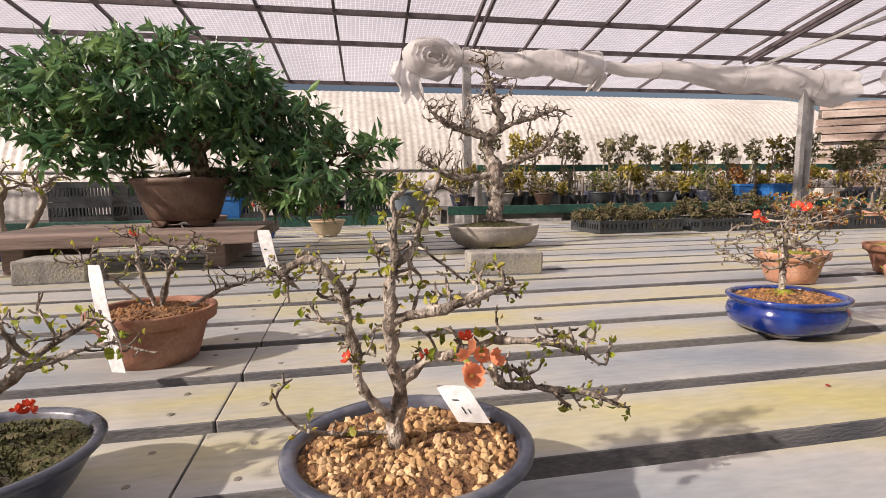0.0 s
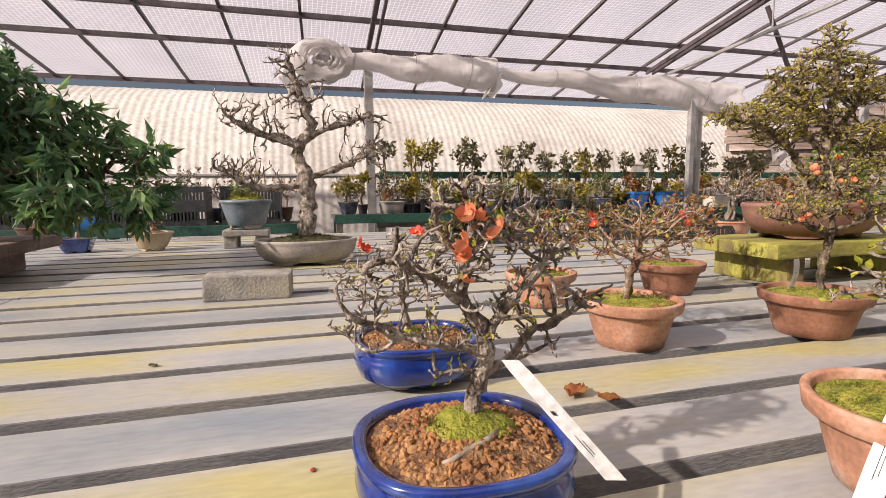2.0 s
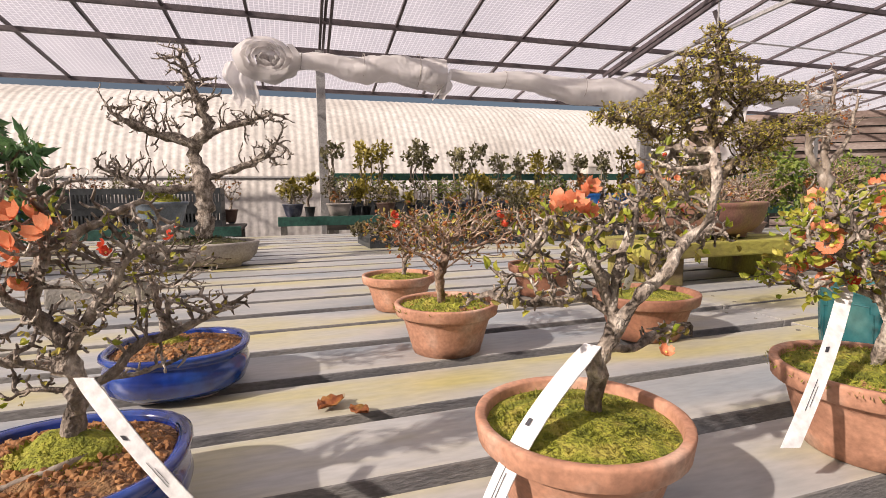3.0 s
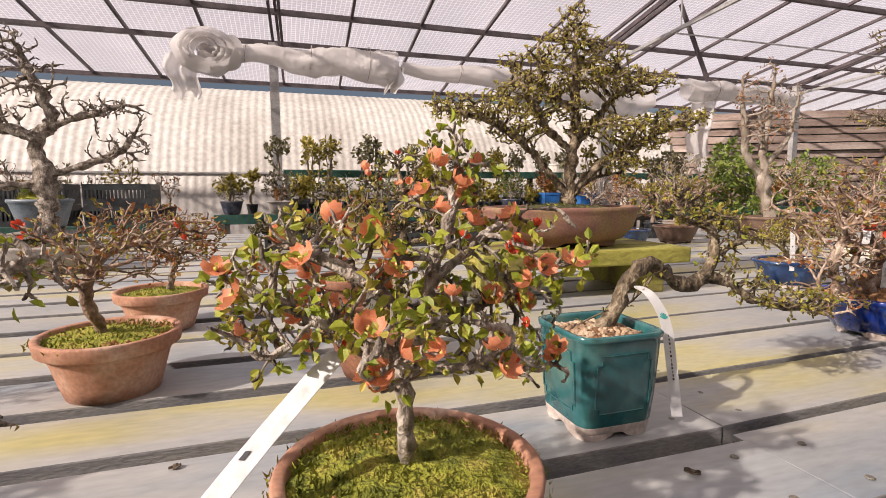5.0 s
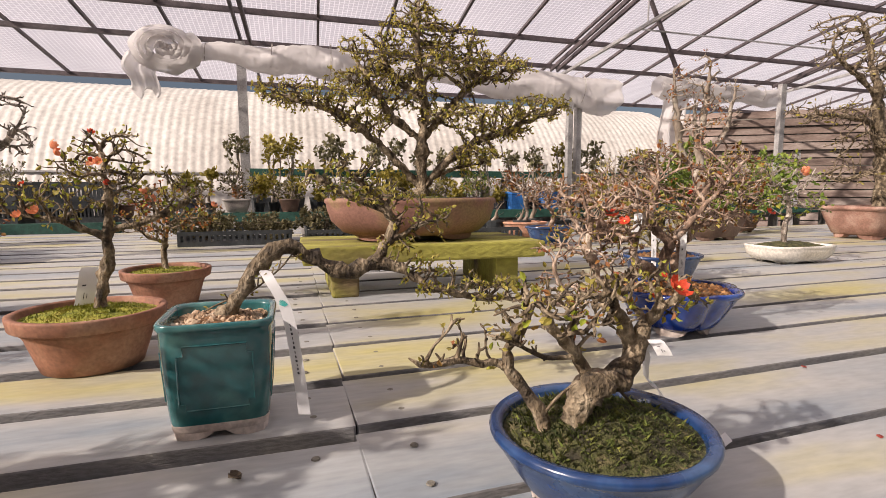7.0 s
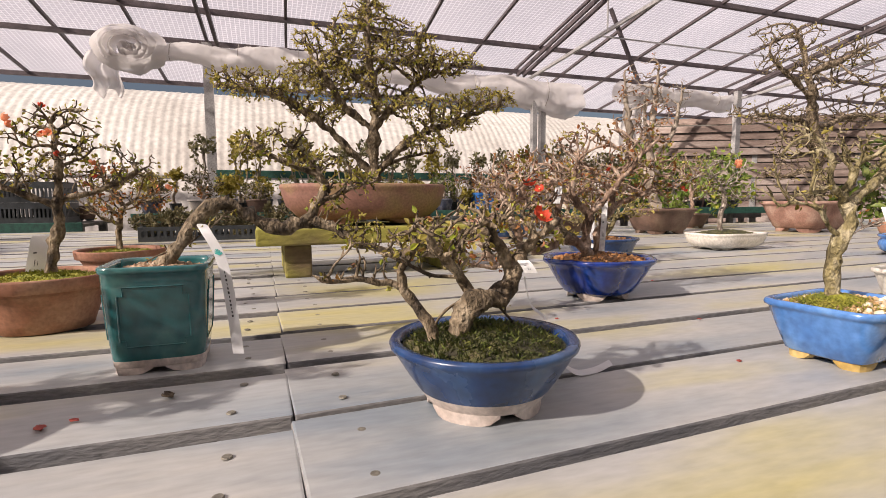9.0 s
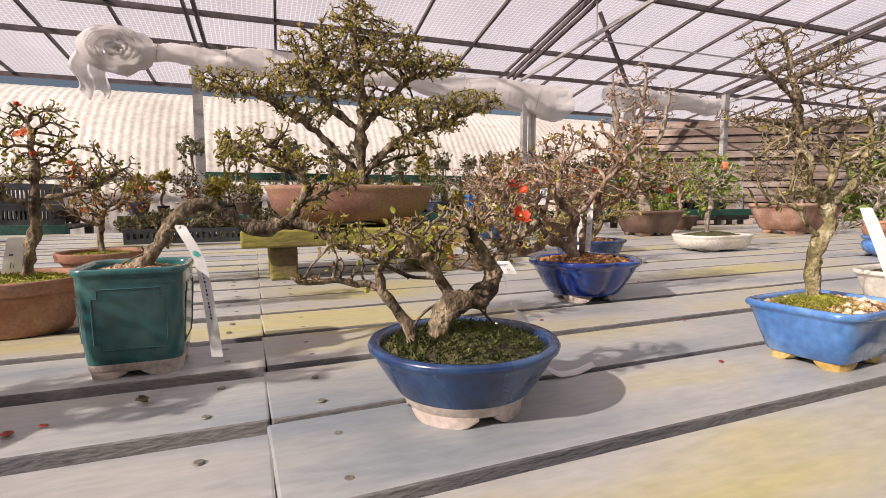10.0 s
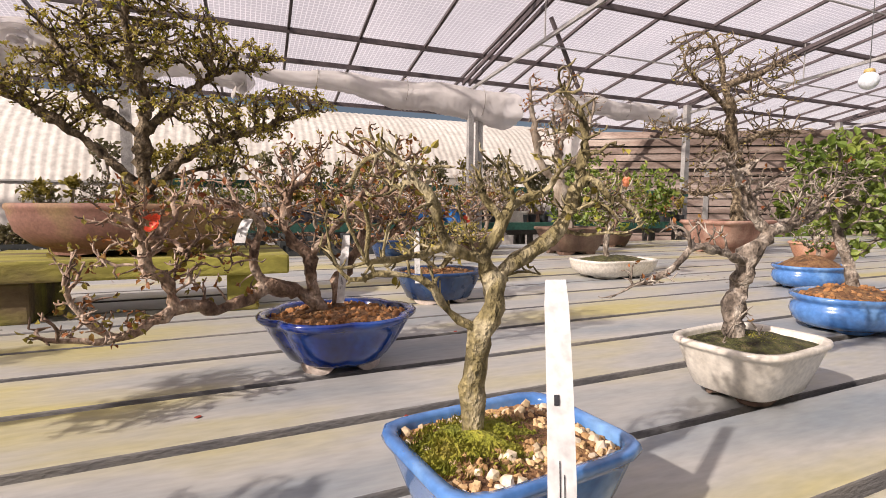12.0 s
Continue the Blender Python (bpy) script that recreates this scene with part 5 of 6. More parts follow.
bonsai("quince_bonsai", "blooming quince with a pale trunk in a terracotta pot", 2.882, 0.729,
       (TC, "round", 0.192, 0.192, 0.092, M_TERRA, None, 0),
       dict(lines=[[(0.011, 0.085), (0.013, 0.146), (0.024, 0.171), (0.035, 0.196), (0.059, 0.221), (0.082, 0.246), (0.099, 0.266), (0.101, 0.297), (0.104, 0.329)],
                   [(0.024, 0.182), (0.001, 0.199), (-0.024, 0.201), (-0.057, 0.199), (-0.093, 0.207)], [(0.03, 0.197), (0.007, 0.234), (-0.012, 0.255), (-0.036, 0.266), (-0.055, 0.248)],
                   [(0.022, 0.15), (0.053, 0.141), (0.087, 0.154), (0.123, 0.167)], [(0.084, 0.246), (0.122, 0.249), (0.152, 0.264)], [(0.035, 0.196), (0.033, 0.228), (0.044, 0.268), (0.054, 0.283)]],
            clouds=[(-0.03, 0.255, 0.06, 0.03), (-0.06, 0.215, 0.05, 0.022), (0.04, 0.265, 0.05, 0.03), (0.1, 0.31, 0.03, 0.03), (0.125, 0.25, 0.04, 0.022), (0.015, 0.225, 0.045, 0.022), (0.095, 0.155, 0.035, 0.012), (0.075, 0.235, 0.03, 0.025), (-0.1, 0.2, 0.02, 0.012)],
            n=360, step=0.009, r=0.009, tip=0.0014, bark=M_BARK, depth=0.014),
       (M_MOSS, 0.012, None, (2200, 1.05, 0.006, M_MOSS)), leaves=[(0.25, 0.009, 2, M_LEAFY, 0.6, 0), (0.25, 0.008, 2, M_LEAFO, 0.6, 0)],
       flowers=[([(-0.017, 0.285, -0.02), (-0.031, 0.28, -0.02), (-0.007, 0.279, -0.02), (-0.04, 0.285, -0.02)], 2, 0.02, "orange"), ([(0.087, 0.151, -0.02)], 1, 0.016, "orange")], seed=10)
bonsai("quince_bonsai", "quince in full orange bloom in a terracotta pot", 3.256, 0.722,
       (TC, "round", 0.205, 0.205, 0.095, M_TERRA, None, 0),
       dict(lines=[[(0.0, 0.09), (-0.006, 0.146), (-0.008, 0.181), (0.0, 0.2)], [(0.0, 0.2), (0.018, 0.25), (0.034, 0.3), (0.036, 0.345)], [(-0.004, 0.17), (-0.035, 0.19), (-0.068, 0.196), (-0.108, 0.183)],
                   [(0.0, 0.175), (0.045, 0.168), (0.105, 0.157)], [(0.0, 0.198), (0.067, 0.215), (0.11, 0.23)], [(0.0, 0.2), (-0.04, 0.24), (-0.08, 0.262)], [(0.01, 0.23), (0.06, 0.27), (0.1, 0.286)], [(-0.006, 0.19), (-0.06, 0.215), (-0.11, 0.235)], [(-0.006, 0.17, -0.0), (-0.03, 0.18, -0.05), (-0.05, 0.2, -0.08)], [(0.0, 0.18, 0.0), (0.03, 0.19, -0.05), (0.05, 0.21, -0.08)]],
            clouds=[(-0.058, 0.25, 0.075, 0.04), (0.024, 0.255, 0.075, 0.045), (-0.085, 0.204, 0.06, 0.032), (0.036, 0.32, 0.035, 0.03), (0.085, 0.18, 0.06, 0.028), (0.09, 0.25, 0.055, 0.04), (0.0, 0.215, 0.07, 0.03, -0.05), (-0.1, 0.24, 0.04, 0.025), (0.02, 0.2, 0.07, 0.03)],
            n=460, step=0.009, r=0.0085, tip=0.0014, bark=M_BARK, depth=0.016),
       (M_MOSS, 0.01, (150, 0.004, M_PEBR), (2000, 1.05, 0.006, M_MOSS)), leaves=[(0.5, 0.0095, 3, M_LEAFY, 0.65, 0), (0.3, 0.008, 2, M_LEAFO, 0.6, 0)],
       flowers=[([], 56, 0.0205, "orange"), ([], 20, 0.012, "red")], seed=11)
bonsai("quince_bonsai", "slim quince with a straight trunk in a brown clay pot", 3.327, 1.183,
       (TC, "round", 0.215, 0.2, 0.09, M_TERRA3, None, 0),
       dict(lines=[[(0.012, 0.085), (0.022, 0.14), (0.028, 0.182), (0.034, 0.244), (0.03, 0.345)], [(0.03, 0.2), (-0.05, 0.23), (-0.12, 0.24)], [(0.03, 0.21), (0.1, 0.23), (0.17, 0.27)]],
            clouds=[(-0.05, 0.255, 0.086, 0.035), (0.105, 0.265, 0.078, 0.04), (0.036, 0.345, 0.06, 0.03), (0.034, 0.3, 0.085, 0.035)], n=300, step=0.010, r=0.0105, tip=0.0011, bark=M_BARKD, depth=0.01),
       (M_MOSS, 0.012, None, (1300, 1.0, 0.006, M_MOSS)), leaves=[(0.35, 0.009, 2, M_LEAFO, 0.6, 0), (0.2, 0.009, 2, M_LEAFY, 0.6, 0)],
       flowers=[([(-0.02, 0.33), (0.03, 0.31), (-0.06, 0.25), (0.09, 0.27)], 2, 0.02, "orange"), ([], 6, 0.012, "red")], seed=12)
bonsai("quince_bonsai", "twiggy quince in a mossy terracotta pot", 3.34, 1.63,
       (TC, "round", 0.2, 0.2, 0.09, M_TERRA3, None, 0),
       dict(lines=[[(0.0, 0.085), (-0.006, 0.12), (0.0, 0.165)]], clouds=[(0.02, 0.23, 0.12, 0.065), (-0.06, 0.2, 0.06, 0.03)], n=190, step=0.012, r=0.009, tip=0.0011, bark=M_BARKD),
       (M_MOSS, 0.008, None, (700, 1.0, 0.006, M_MOSS)), leaves=[(0.4, 0.01, 3, M_LEAFR, 0.6, 0), (0.4, 0.01, 2, M_LEAFO, 0.6, 0)], flowers=[([(0.1, 0.25)], 2, 0.018, "orange")], seed=13)

# cascade in the tall square pot
casc = bonsai("cascade_bonsai", "semi-cascade bonsai leaning from a tall teal square pot", 3.55, 0.91,
       ("cube", "rect", 0.122, 0.122, 0.132, M_GREEN, M_CLAYF, 4),
       dict(lines=[[(0.0, 0.122), (0.02, 0.147, -0.005), (0.04, 0.18, 0.0), (0.069, 0.205, 0.0), (0.088, 0.202, 0.005), (0.114, 0.181, 0.01), (0.15, 0.17, 0.01), (0.184, 0.179, 0.015), (0.204, 0.209, 0.02), (0.212, 0.226, 0.03), (0.201, 0.252, 0.03), (0.183, 0.267, 0.035)],
                   [(0.012, 0.135, -0.012), (0.05, 0.162, -0.014), (0.072, 0.183, -0.008), (0.086, 0.201, 0.0)], [(-0.035, 0.122, 0.01), (-0.01, 0.135, 0.008), (0.018, 0.148, 0.0)],
                   [(0.184, 0.181, 0.015), (0.219, 0.171, 0.01), (0.251, 0.147, 0.0), (0.284, 0.137, 0.0), (0.318, 0.128, 0.0), (0.38, 0.122, 0.0)], [(0.204, 0.213, 0.02), (0.252, 0.229, 0.02), (0.29, 0.239, 0.02)],
                   [(0.205, 0.244, 0.03), (0.175, 0.259, 0.04), (0.139, 0.274, 0.04), (0.111, 0.295, 0.04)], [(0.194, 0.26, 0.03), (0.161, 0.29, 0.04), (0.147, 0.315, 0.04)]],
            clouds=[(0.135, 0.285, 0.05, 0.025, 0.04), (0.2, 0.265, 0.055, 0.022, 0.03), (0.25, 0.238, 0.05, 0.024, 0.02), (0.265, 0.155, 0.05, 0.024, 0.0), (0.33, 0.14, 0.06, 0.024, 0.0), (0.39, 0.13, 0.035, 0.016, 0.0), (0.165, 0.3, 0.04, 0.02, 0.04), (0.215, 0.2, 0.035, 0.018, 0.02), (0.24, 0.175, 0.03, 0.016, 0.0)],
            n=360, step=0.0095, r=0.0108, tip=0.0012, bark=M_BARKD, depth=0.008, deep=0.9),
       (M_SOIL, 0.012, (380, 0.0045, M_PEB), None), leaves=[(0.7, 0.0075, 3, M_LEAFO, 0.5, 0), (0.4, 0.007, 2, M_LEAFY, 0.5, 0)], turn=0, seed=14, band=0.16)
gnarled = bonsai("quince_bonsai", "wide low quince with gnarled trunks in a slate blue bowl", 3.882, 0.642,
       ("footed", "round", 0.192, 0.186, 0.072, M_NAVY, M_CLAYF, 4),
       dict(lines=[[(-0.028, 0.055), (-0.026, 0.085), (-0.022, 0.102), (-0.004, 0.112), (0.018, 0.11), (0.034, 0.129), (0.044, 0.149), (0.057, 0.169), (0.08, 0.187)],
                   [(0.05, 0.056), (0.038, 0.078), (0.024, 0.096), (0.01, 0.11)], [(-0.05, 0.06), (-0.058, 0.088), (-0.068, 0.106), (-0.084, 0.127), (-0.106, 0.128), (-0.128, 0.135), (-0.151, 0.131), (-0.166, 0.14)],
                   [(-0.054, 0.078), (-0.044, 0.102), (-0.024, 0.109)], [(-0.012, 0.112), (-0.02, 0.132), (-0.038, 0.147), (-0.056, 0.165), (-0.07, 0.185)],
                   [(-0.084, 0.127), (-0.088, 0.146), (-0.073, 0.168), (-0.078, 0.19)], [(-0.024, 0.138), (-0.061, 0.14), (-0.084, 0.152)], [(0.034, 0.129), (0.024, 0.158), (0.005, 0.185)], [(-0.15, 0.132), (-0.153, 0.142), (-0.146, 0.152)]],
            clouds=[(-0.055, 0.172, 0.06, 0.022), (0.005, 0.172, 0.05, 0.022), (0.065, 0.175, 0.045, 0.02), (-0.1, 0.158, 0.035, 0.016), (-0.03, 0.19, 0.05, 0.016), (-0.145, 0.14, 0.018, 0.008), (0.04, 0.195, 0.04, 0.014)], n=230, step=0.0085, r=0.0112, tip=0.0013, bark=M_BARKD, depth=0.008),
       (M_SOILD, 0.018, None, (2600, 1.05, 0.008, M_MOSSD)), leaves=[(0.1, 0.008, 2, M_LEAFY, 0.6, 0), (0.35, 0.007, 2, M_LEAFO, 0.6, 0), (0.12, 0.007, 2, M_LEAFR, 0.6, 0)], flowers=[([(0.035, 0.165, -0.04)], 1, 0.018, "red"), ([], 3, 0.01, "red")], seed=15, band=0.31)
bl = smooth_line([(-0.03, 0.0, 0.07), (-0.027, -0.004, 0.088), (-0.02, -0.007, 0.104), (-0.003, -0.008, 0.112), (0.015, -0.006, 0.11), (0.028, -0.003, 0.122), (0.036, 0.0, 0.134)], 0.004)
br_ = [0.0062 + 0.0056 * math.sin(math.pi * min(1.0, 0.12 + k / len(bl))) ** 2 for k in range(len(bl))]
v, f = tube(bl, br_, 14)
v = [q + (q - bl[min(k // 14, len(bl) - 1)]) * (noise.noise(q * 90) * 0.7 + noise.noise(q * 230) * 0.5) for k, q in enumerate(v)]
mesh_ob("burl", v, f, M_BARKD, gnarled, "thick gnarled knot of the trunk", True)
bonsai("quince_bonsai", "dense reddish quince in a cobalt lobed pot", 4.345, 1.08,
       ("bowl", "lobe", 0.25, 0.225, 0.088, M_BLUE, M_CLAYF, 4),
       dict(lines=[[(-0.025, 0.08), (-0.04, 0.12), (-0.047, 0.16), (-0.038, 0.194), (0.001, 0.238), (0.037, 0.291)], [(-0.04, 0.105, -0.01), (-0.085, 0.128, -0.02), (-0.117, 0.13, -0.03), (-0.164, 0.108, -0.05), (-0.215, 0.118, -0.07), (-0.25, 0.1, -0.08), (-0.285, 0.09, -0.1), (-0.35, 0.1, -0.12)],
                   [(-0.22, 0.119, -0.07), (-0.225, 0.155, -0.07), (-0.25, 0.176, -0.08), (-0.248, 0.206, -0.09), (-0.235, 0.214, -0.09)], [(-0.11, 0.132, -0.03), (-0.125, 0.188, -0.04), (-0.108, 0.221, -0.04), (-0.135, 0.246, -0.05)],
                   [(0.0, 0.08), (0.0, 0.131), (0.046, 0.184), (0.112, 0.219)], [(-0.04, 0.19), (-0.08, 0.23), (-0.07, 0.28)], [(0.04, 0.18), (0.06, 0.24), (0.1, 0.3)], [(-0.285, 0.092, -0.1), (-0.31, 0.12, -0.11), (-0.33, 0.15, -0.11)]],
            clouds=[(-0.23, 0.24, 0.1, 0.05, -0.09), (-0.26, 0.18, 0.1, 0.035, -0.08), (-0.31, 0.115, 0.08, 0.03, -0.11), (-0.125, 0.26, 0.12, 0.07), (0.033, 0.305, 0.15, 0.08), (0.0, 0.23, 0.13, 0.055), (0.12, 0.25, 0.1, 0.07), (-0.17, 0.165, 0.07, 0.035, -0.05)], n=800, step=0.0125, r=0.0145, tip=0.0014, bark=M_BARKR, depth=0.02),
       (M_SOIL, 0.014, (250, 0.005, M_PEBR), None), leaves=[(0.3, 0.009, 2, M_LEAFR, 0.6, 0), (0.3, 0.009, 2, M_LEAFO, 0.6, 0)], flowers=[([(0.2, 0.22), (0.0, 0.26)], 1, 0.018, "red"), ([(-0.23, 0.225, -0.135)], 2, 0.02, "red")], seed=16)
rect = bonsai("deciduous_bonsai", "bare bonsai with an olive trunk in a light blue rectangular pot", 4.385, 0.615,
       ("flare", "rect", 0.17, 0.136, 0.078, M_SKYB, M_YELF, 4),
       dict(lines=[[(-0.028, 0.065), (-0.027, 0.117), (-0.027, 0.138), (-0.025, 0.159), (-0.018, 0.179), (-0.014, 0.195), (-0.021, 0.212), (-0.019, 0.224)], [(-0.03, 0.159), (-0.054, 0.175), (-0.064, 0.194), (-0.062, 0.205)],
                   [(-0.021, 0.22), (-0.046, 0.231), (-0.075, 0.224), (-0.106, 0.219), (-0.132, 0.212)], [(-0.019, 0.222), (-0.005, 0.236), (0.006, 0.257), (0.033, 0.262)],
                   [(-0.014, 0.199), (0.01, 0.213), (0.037, 0.228), (0.049, 0.24), (0.059, 0.266), (0.066, 0.297), (0.067, 0.323), (0.041, 0.349)], [(-0.014, 0.193), (0.015, 0.203), (0.027, 0.198)], [(-0.062, 0.2), (-0.09, 0.205), (-0.12, 0.196)], [(-0.05, 0.23), (-0.065, 0.26), (-0.1, 0.29)]],
            clouds=[(-0.1, 0.24, 0.045, 0.03), (0.05, 0.335, 0.03, 0.02), (-0.09, 0.275, 0.045, 0.025), (-0.12, 0.215, 0.035, 0.016), (0.03, 0.27, 0.045, 0.025), (-0.01, 0.27, 0.045, 0.03), (0.085, 0.245, 0.05, 0.03), (-0.06, 0.215, 0.035, 0.02), (0.06, 0.3, 0.04, 0.02)], n=230, step=0.010, r=0.0105, tip=0.001, bark=M_BARKG, depth=0.01),
       (M_SOIL, 0.012, (90, 0.0052, M_PEBW), (1500, 0.72, 0.006, M_MOSS)), leaves=[(0.12, 0.008, 2, M_LEAFO, 0.6, 0)], turn=6.8, seed=17)
grit("brown_grit", "rect", 0.146, 0.116, 0.0686, 0.012, 420, 0.0034, M_PEBG, rect, random.Random(5), 0.12).rotation_euler.z = radians(6.8)
bonsai("deciduous_bonsai", "spreading bare bonsai in a cream glazed pot", 4.841, 0.752,
       ("flare", "soft", 0.19, 0.15, 0.078, M_WHITEP, M_BROWNP, 4),
       dict(lines=[[(-0.015, 0.06), (-0.024, 0.1), (0.001, 0.137), (-0.002, 0.175), (0.018, 0.205), (0.045, 0.224), (0.104, 0.235), (0.16, 0.27)], [(-0.06, 0.066), (-0.039, 0.1), (-0.014, 0.122)], [(-0.01, 0.176), (-0.061, 0.192), (-0.121, 0.201), (-0.166, 0.174), (-0.201, 0.162), (-0.267, 0.149)],
                   [(0.04, 0.22), (0.009, 0.243), (-0.005, 0.281), (-0.03, 0.32)], [(0.068, 0.228), (0.14, 0.244), (0.162, 0.276)], [(0.02, 0.066), (0.004, 0.085), (-0.016, 0.11)]],
            clouds=[(0.13, 0.285, 0.07, 0.04), (-0.02, 0.3, 0.08, 0.035), (0.06, 0.28, 0.07, 0.035), (-0.1, 0.225, 0.06, 0.02), (-0.2, 0.17, 0.05, 0.014)], n=190, step=0.0105, r=0.0145, tip=0.001, bark=M_BARK, depth=0.012),
       (M_SOILD, 0.012, None, (700, 0.8, 0.006, M_MOSS)), leaves=[(0.1, 0.007, 2, M_LEAFR, 0.6, 0)], turn=8, seed=18)
bonsai("deciduous_bonsai", "low mossy-barked bonsai in a dark blue oval pot", 4.70, 1.54,
       ("flare", "round", 0.25, 0.2, 0.085, M_NAVY, M_CLAYF, 4),
       dict(lines=[[(0.0, 0.08), (0.03, 0.12), (0.05, 0.16)], [(0.0, 0.08), (-0.05, 0.12)]], clouds=[(0.06, 0.175, 0.14, 0.05), (-0.07, 0.16, 0.08, 0.04)], n=190, step=0.0125, r=0.011, tip=0.0013, bark=M_BARKG),
       (M_SOIL, 0.012, (150, 0.005, M_PEBR), None), leaves=[(0.5, 0.012, 3, M_LEAFO, 0.5, 0)], seed=19)
bonsai("maple_bonsai", "upright bare maple with pale bark in a brown rectangular pot", 5.93, 2.62,
       ("flare", "rect", 0.36, 0.28, 0.15, M_BROWNP, M_BROWNP, 4),
       dict(lines=[[(-0.02, 0.13), (-0.06, 0.3), (-0.08, 0.5), (-0.11, 0.72)], [(-0.06, 0.38), (-0.2, 0.52), (-0.25, 0.74), (-0.29, 0.94)], [(-0.08, 0.52), (-0.04, 0.75), (-0.01, 1.02)], [(-0.07, 0.45), (0.08, 0.6), (0.13, 0.85)]],
            clouds=[(-0.24, 0.8, 0.1, 0.2), (-0.05, 0.86, 0.12, 0.22), (-0.15, 0.7, 0.16, 0.16), (0.1, 0.75, 0.1, 0.18)], n=300, step=0.028, r=0.04, tip=0.0022, bark=M_BARKL, wander=0.3),
       (M_SOILD, 0.015, None, None), leaves=[(0.35, 0.022, 2, M_LEAFR, 0.4, 0)], seed=20)
bonsai("small_shrub", "small leafy shrub in a shallow cream oval tray", 5.49, 1.77,
       ("tray", "soft", 0.31, 0.21, 0.068, M_WHITEP, M_WHITEP, 4),
       dict(lines=[[(-0.02, 0.055), (-0.05, 0.12), (-0.02, 0.2), (-0.05, 0.28)]], clouds=[(-0.04, 0.3, 0.15, 0.12), (0.05, 0.22, 0.1, 0.06)], n=120, step=0.02, r=0.012, tip=0.0015, bark=M_BARK),
       (M_SOILD, 0.02, None, None), leaves=[(0.4, 0.02, 2, M_LEAFG, 0.6, 0), (0.2, 0.018, 2, M_LEAFY, 0.6, 0)], flowers=[([(0.02, 0.35)], 2, 0.03, "orange")], seed=21)
bonsai("pine_bonsai", "tall bare bonsai with layered twigs in a red clay pot", 6.9, 2.4,
       ("flare", "rect", 0.5, 0.36, 0.19, M_PINKC, M_PINKC, 4),
       dict(lines=[[(0.05, 0.18), (0.07, 0.4), (-0.02, 0.66), (-0.1, 0.88), (-0.12, 1.06), (-0.22, 1.2)], [(-0.02, 0.64), (-0.25, 0.67), (-0.5, 0.69)], [(-0.08, 0.84), (-0.33, 0.97), (-0.42, 1.06)], [(-0.11, 0.97), (0.2, 1.07), (0.45, 1.2)],
                   [(0.0, 0.62), (0.35, 0.73), (0.58, 0.73)], [(0.06, 0.39), (-0.2, 0.33), (-0.42, 0.36)]],
            clouds=[(-0.2, 1.18, 0.26, 0.09), (0.25, 1.1, 0.26, 0.11), (-0.35, 0.98, 0.2, 0.09), (0.42, 0.74, 0.26, 0.1), (-0.35, 0.7, 0.28, 0.09), (-0.25, 0.36, 0.22, 0.07), (0.1, 0.9, 0.25, 0.09), (-0.05, 0.55, 0.25, 0.08)], n=560, step=0.036, r=0.045, tip=0.0028, bark=M_BARKD),
       (M_SOILD, 0.02, None, None), leaves=[(0.15, 0.022, 2, M_LEAFO, 0.5, 0)], seed=22)
bonsai("leafy_bonsai", "leafy green bonsai in a light blue oval pot", 5.40, 0.94,
       ("drum", "round", 0.25, 0.2, 0.075, M_SKYB, M_SKYB, 4),
       dict(lines=[[(0.02, 0.07), (-0.01, 0.14), (-0.03, 0.22), (-0.02, 0.3)]], clouds=[(-0.02, 0.31, 0.16, 0.09), (-0.13, 0.36, 0.08, 0.04), (0.06, 0.23, 0.12, 0.055), (0.1, 0.36, 0.1, 0.05)], n=190, step=0.016, r=0.012, tip=0.0014, bark=M_BARK),
       (M_SOIL, 0.025, (120, 0.006, M_PEBR), None), leaves=[(0.9, 0.02, 4, M_LEAFG, 0.6, 0)], seed=23)
bonsai("leafy_bonsai", "small mossy planting in a light blue oval pot", 5.92, 1.34,
       ("drum", "round", 0.25, 0.2, 0.075, M_SKYB, M_SKYB, 4),
       dict(lines=[[(0.04, 0.07), (0.05, 0.13)]], clouds=[(0.06, 0.16, 0.09, 0.05)], n=60, step=0.016, r=0.008, tip=0.0014, bark=M_BARK),
       (M_SOIL, 0.04, None, None), leaves=[(0.6, 0.016, 3, M_LEAFG, 0.6, 0)], seed=24)

# ---- big spreading bonsai on the mossy stand ----
def wooden_stand(x, y, w, d, h, material, label, slabs=1, turn=0.0):
    top = thing("wooden_stand", x, y, 0, label, "plant stand", "", turn)
    t = h * 0.34
    n = 3
    for i in range(n):
        bm = bmesh.new()
        a = -d / 2 + d * i / n
        box(bm, (-w / 2, a + 0.002, h - t), (w / 2, a + d / n - 0.002, h), 0.006)
        part("top_plank", bm, material, top)
    for sx in (-1, 1):
        bm = bmesh.new()
        cx = sx * w * 0.34
        box(bm, (cx - 0.035, -d * 0.42, 0), (cx + 0.035, d * 0.42, h - t - 0.001), 0.006)
        part("leg_slab", bm, material, top)
    return top


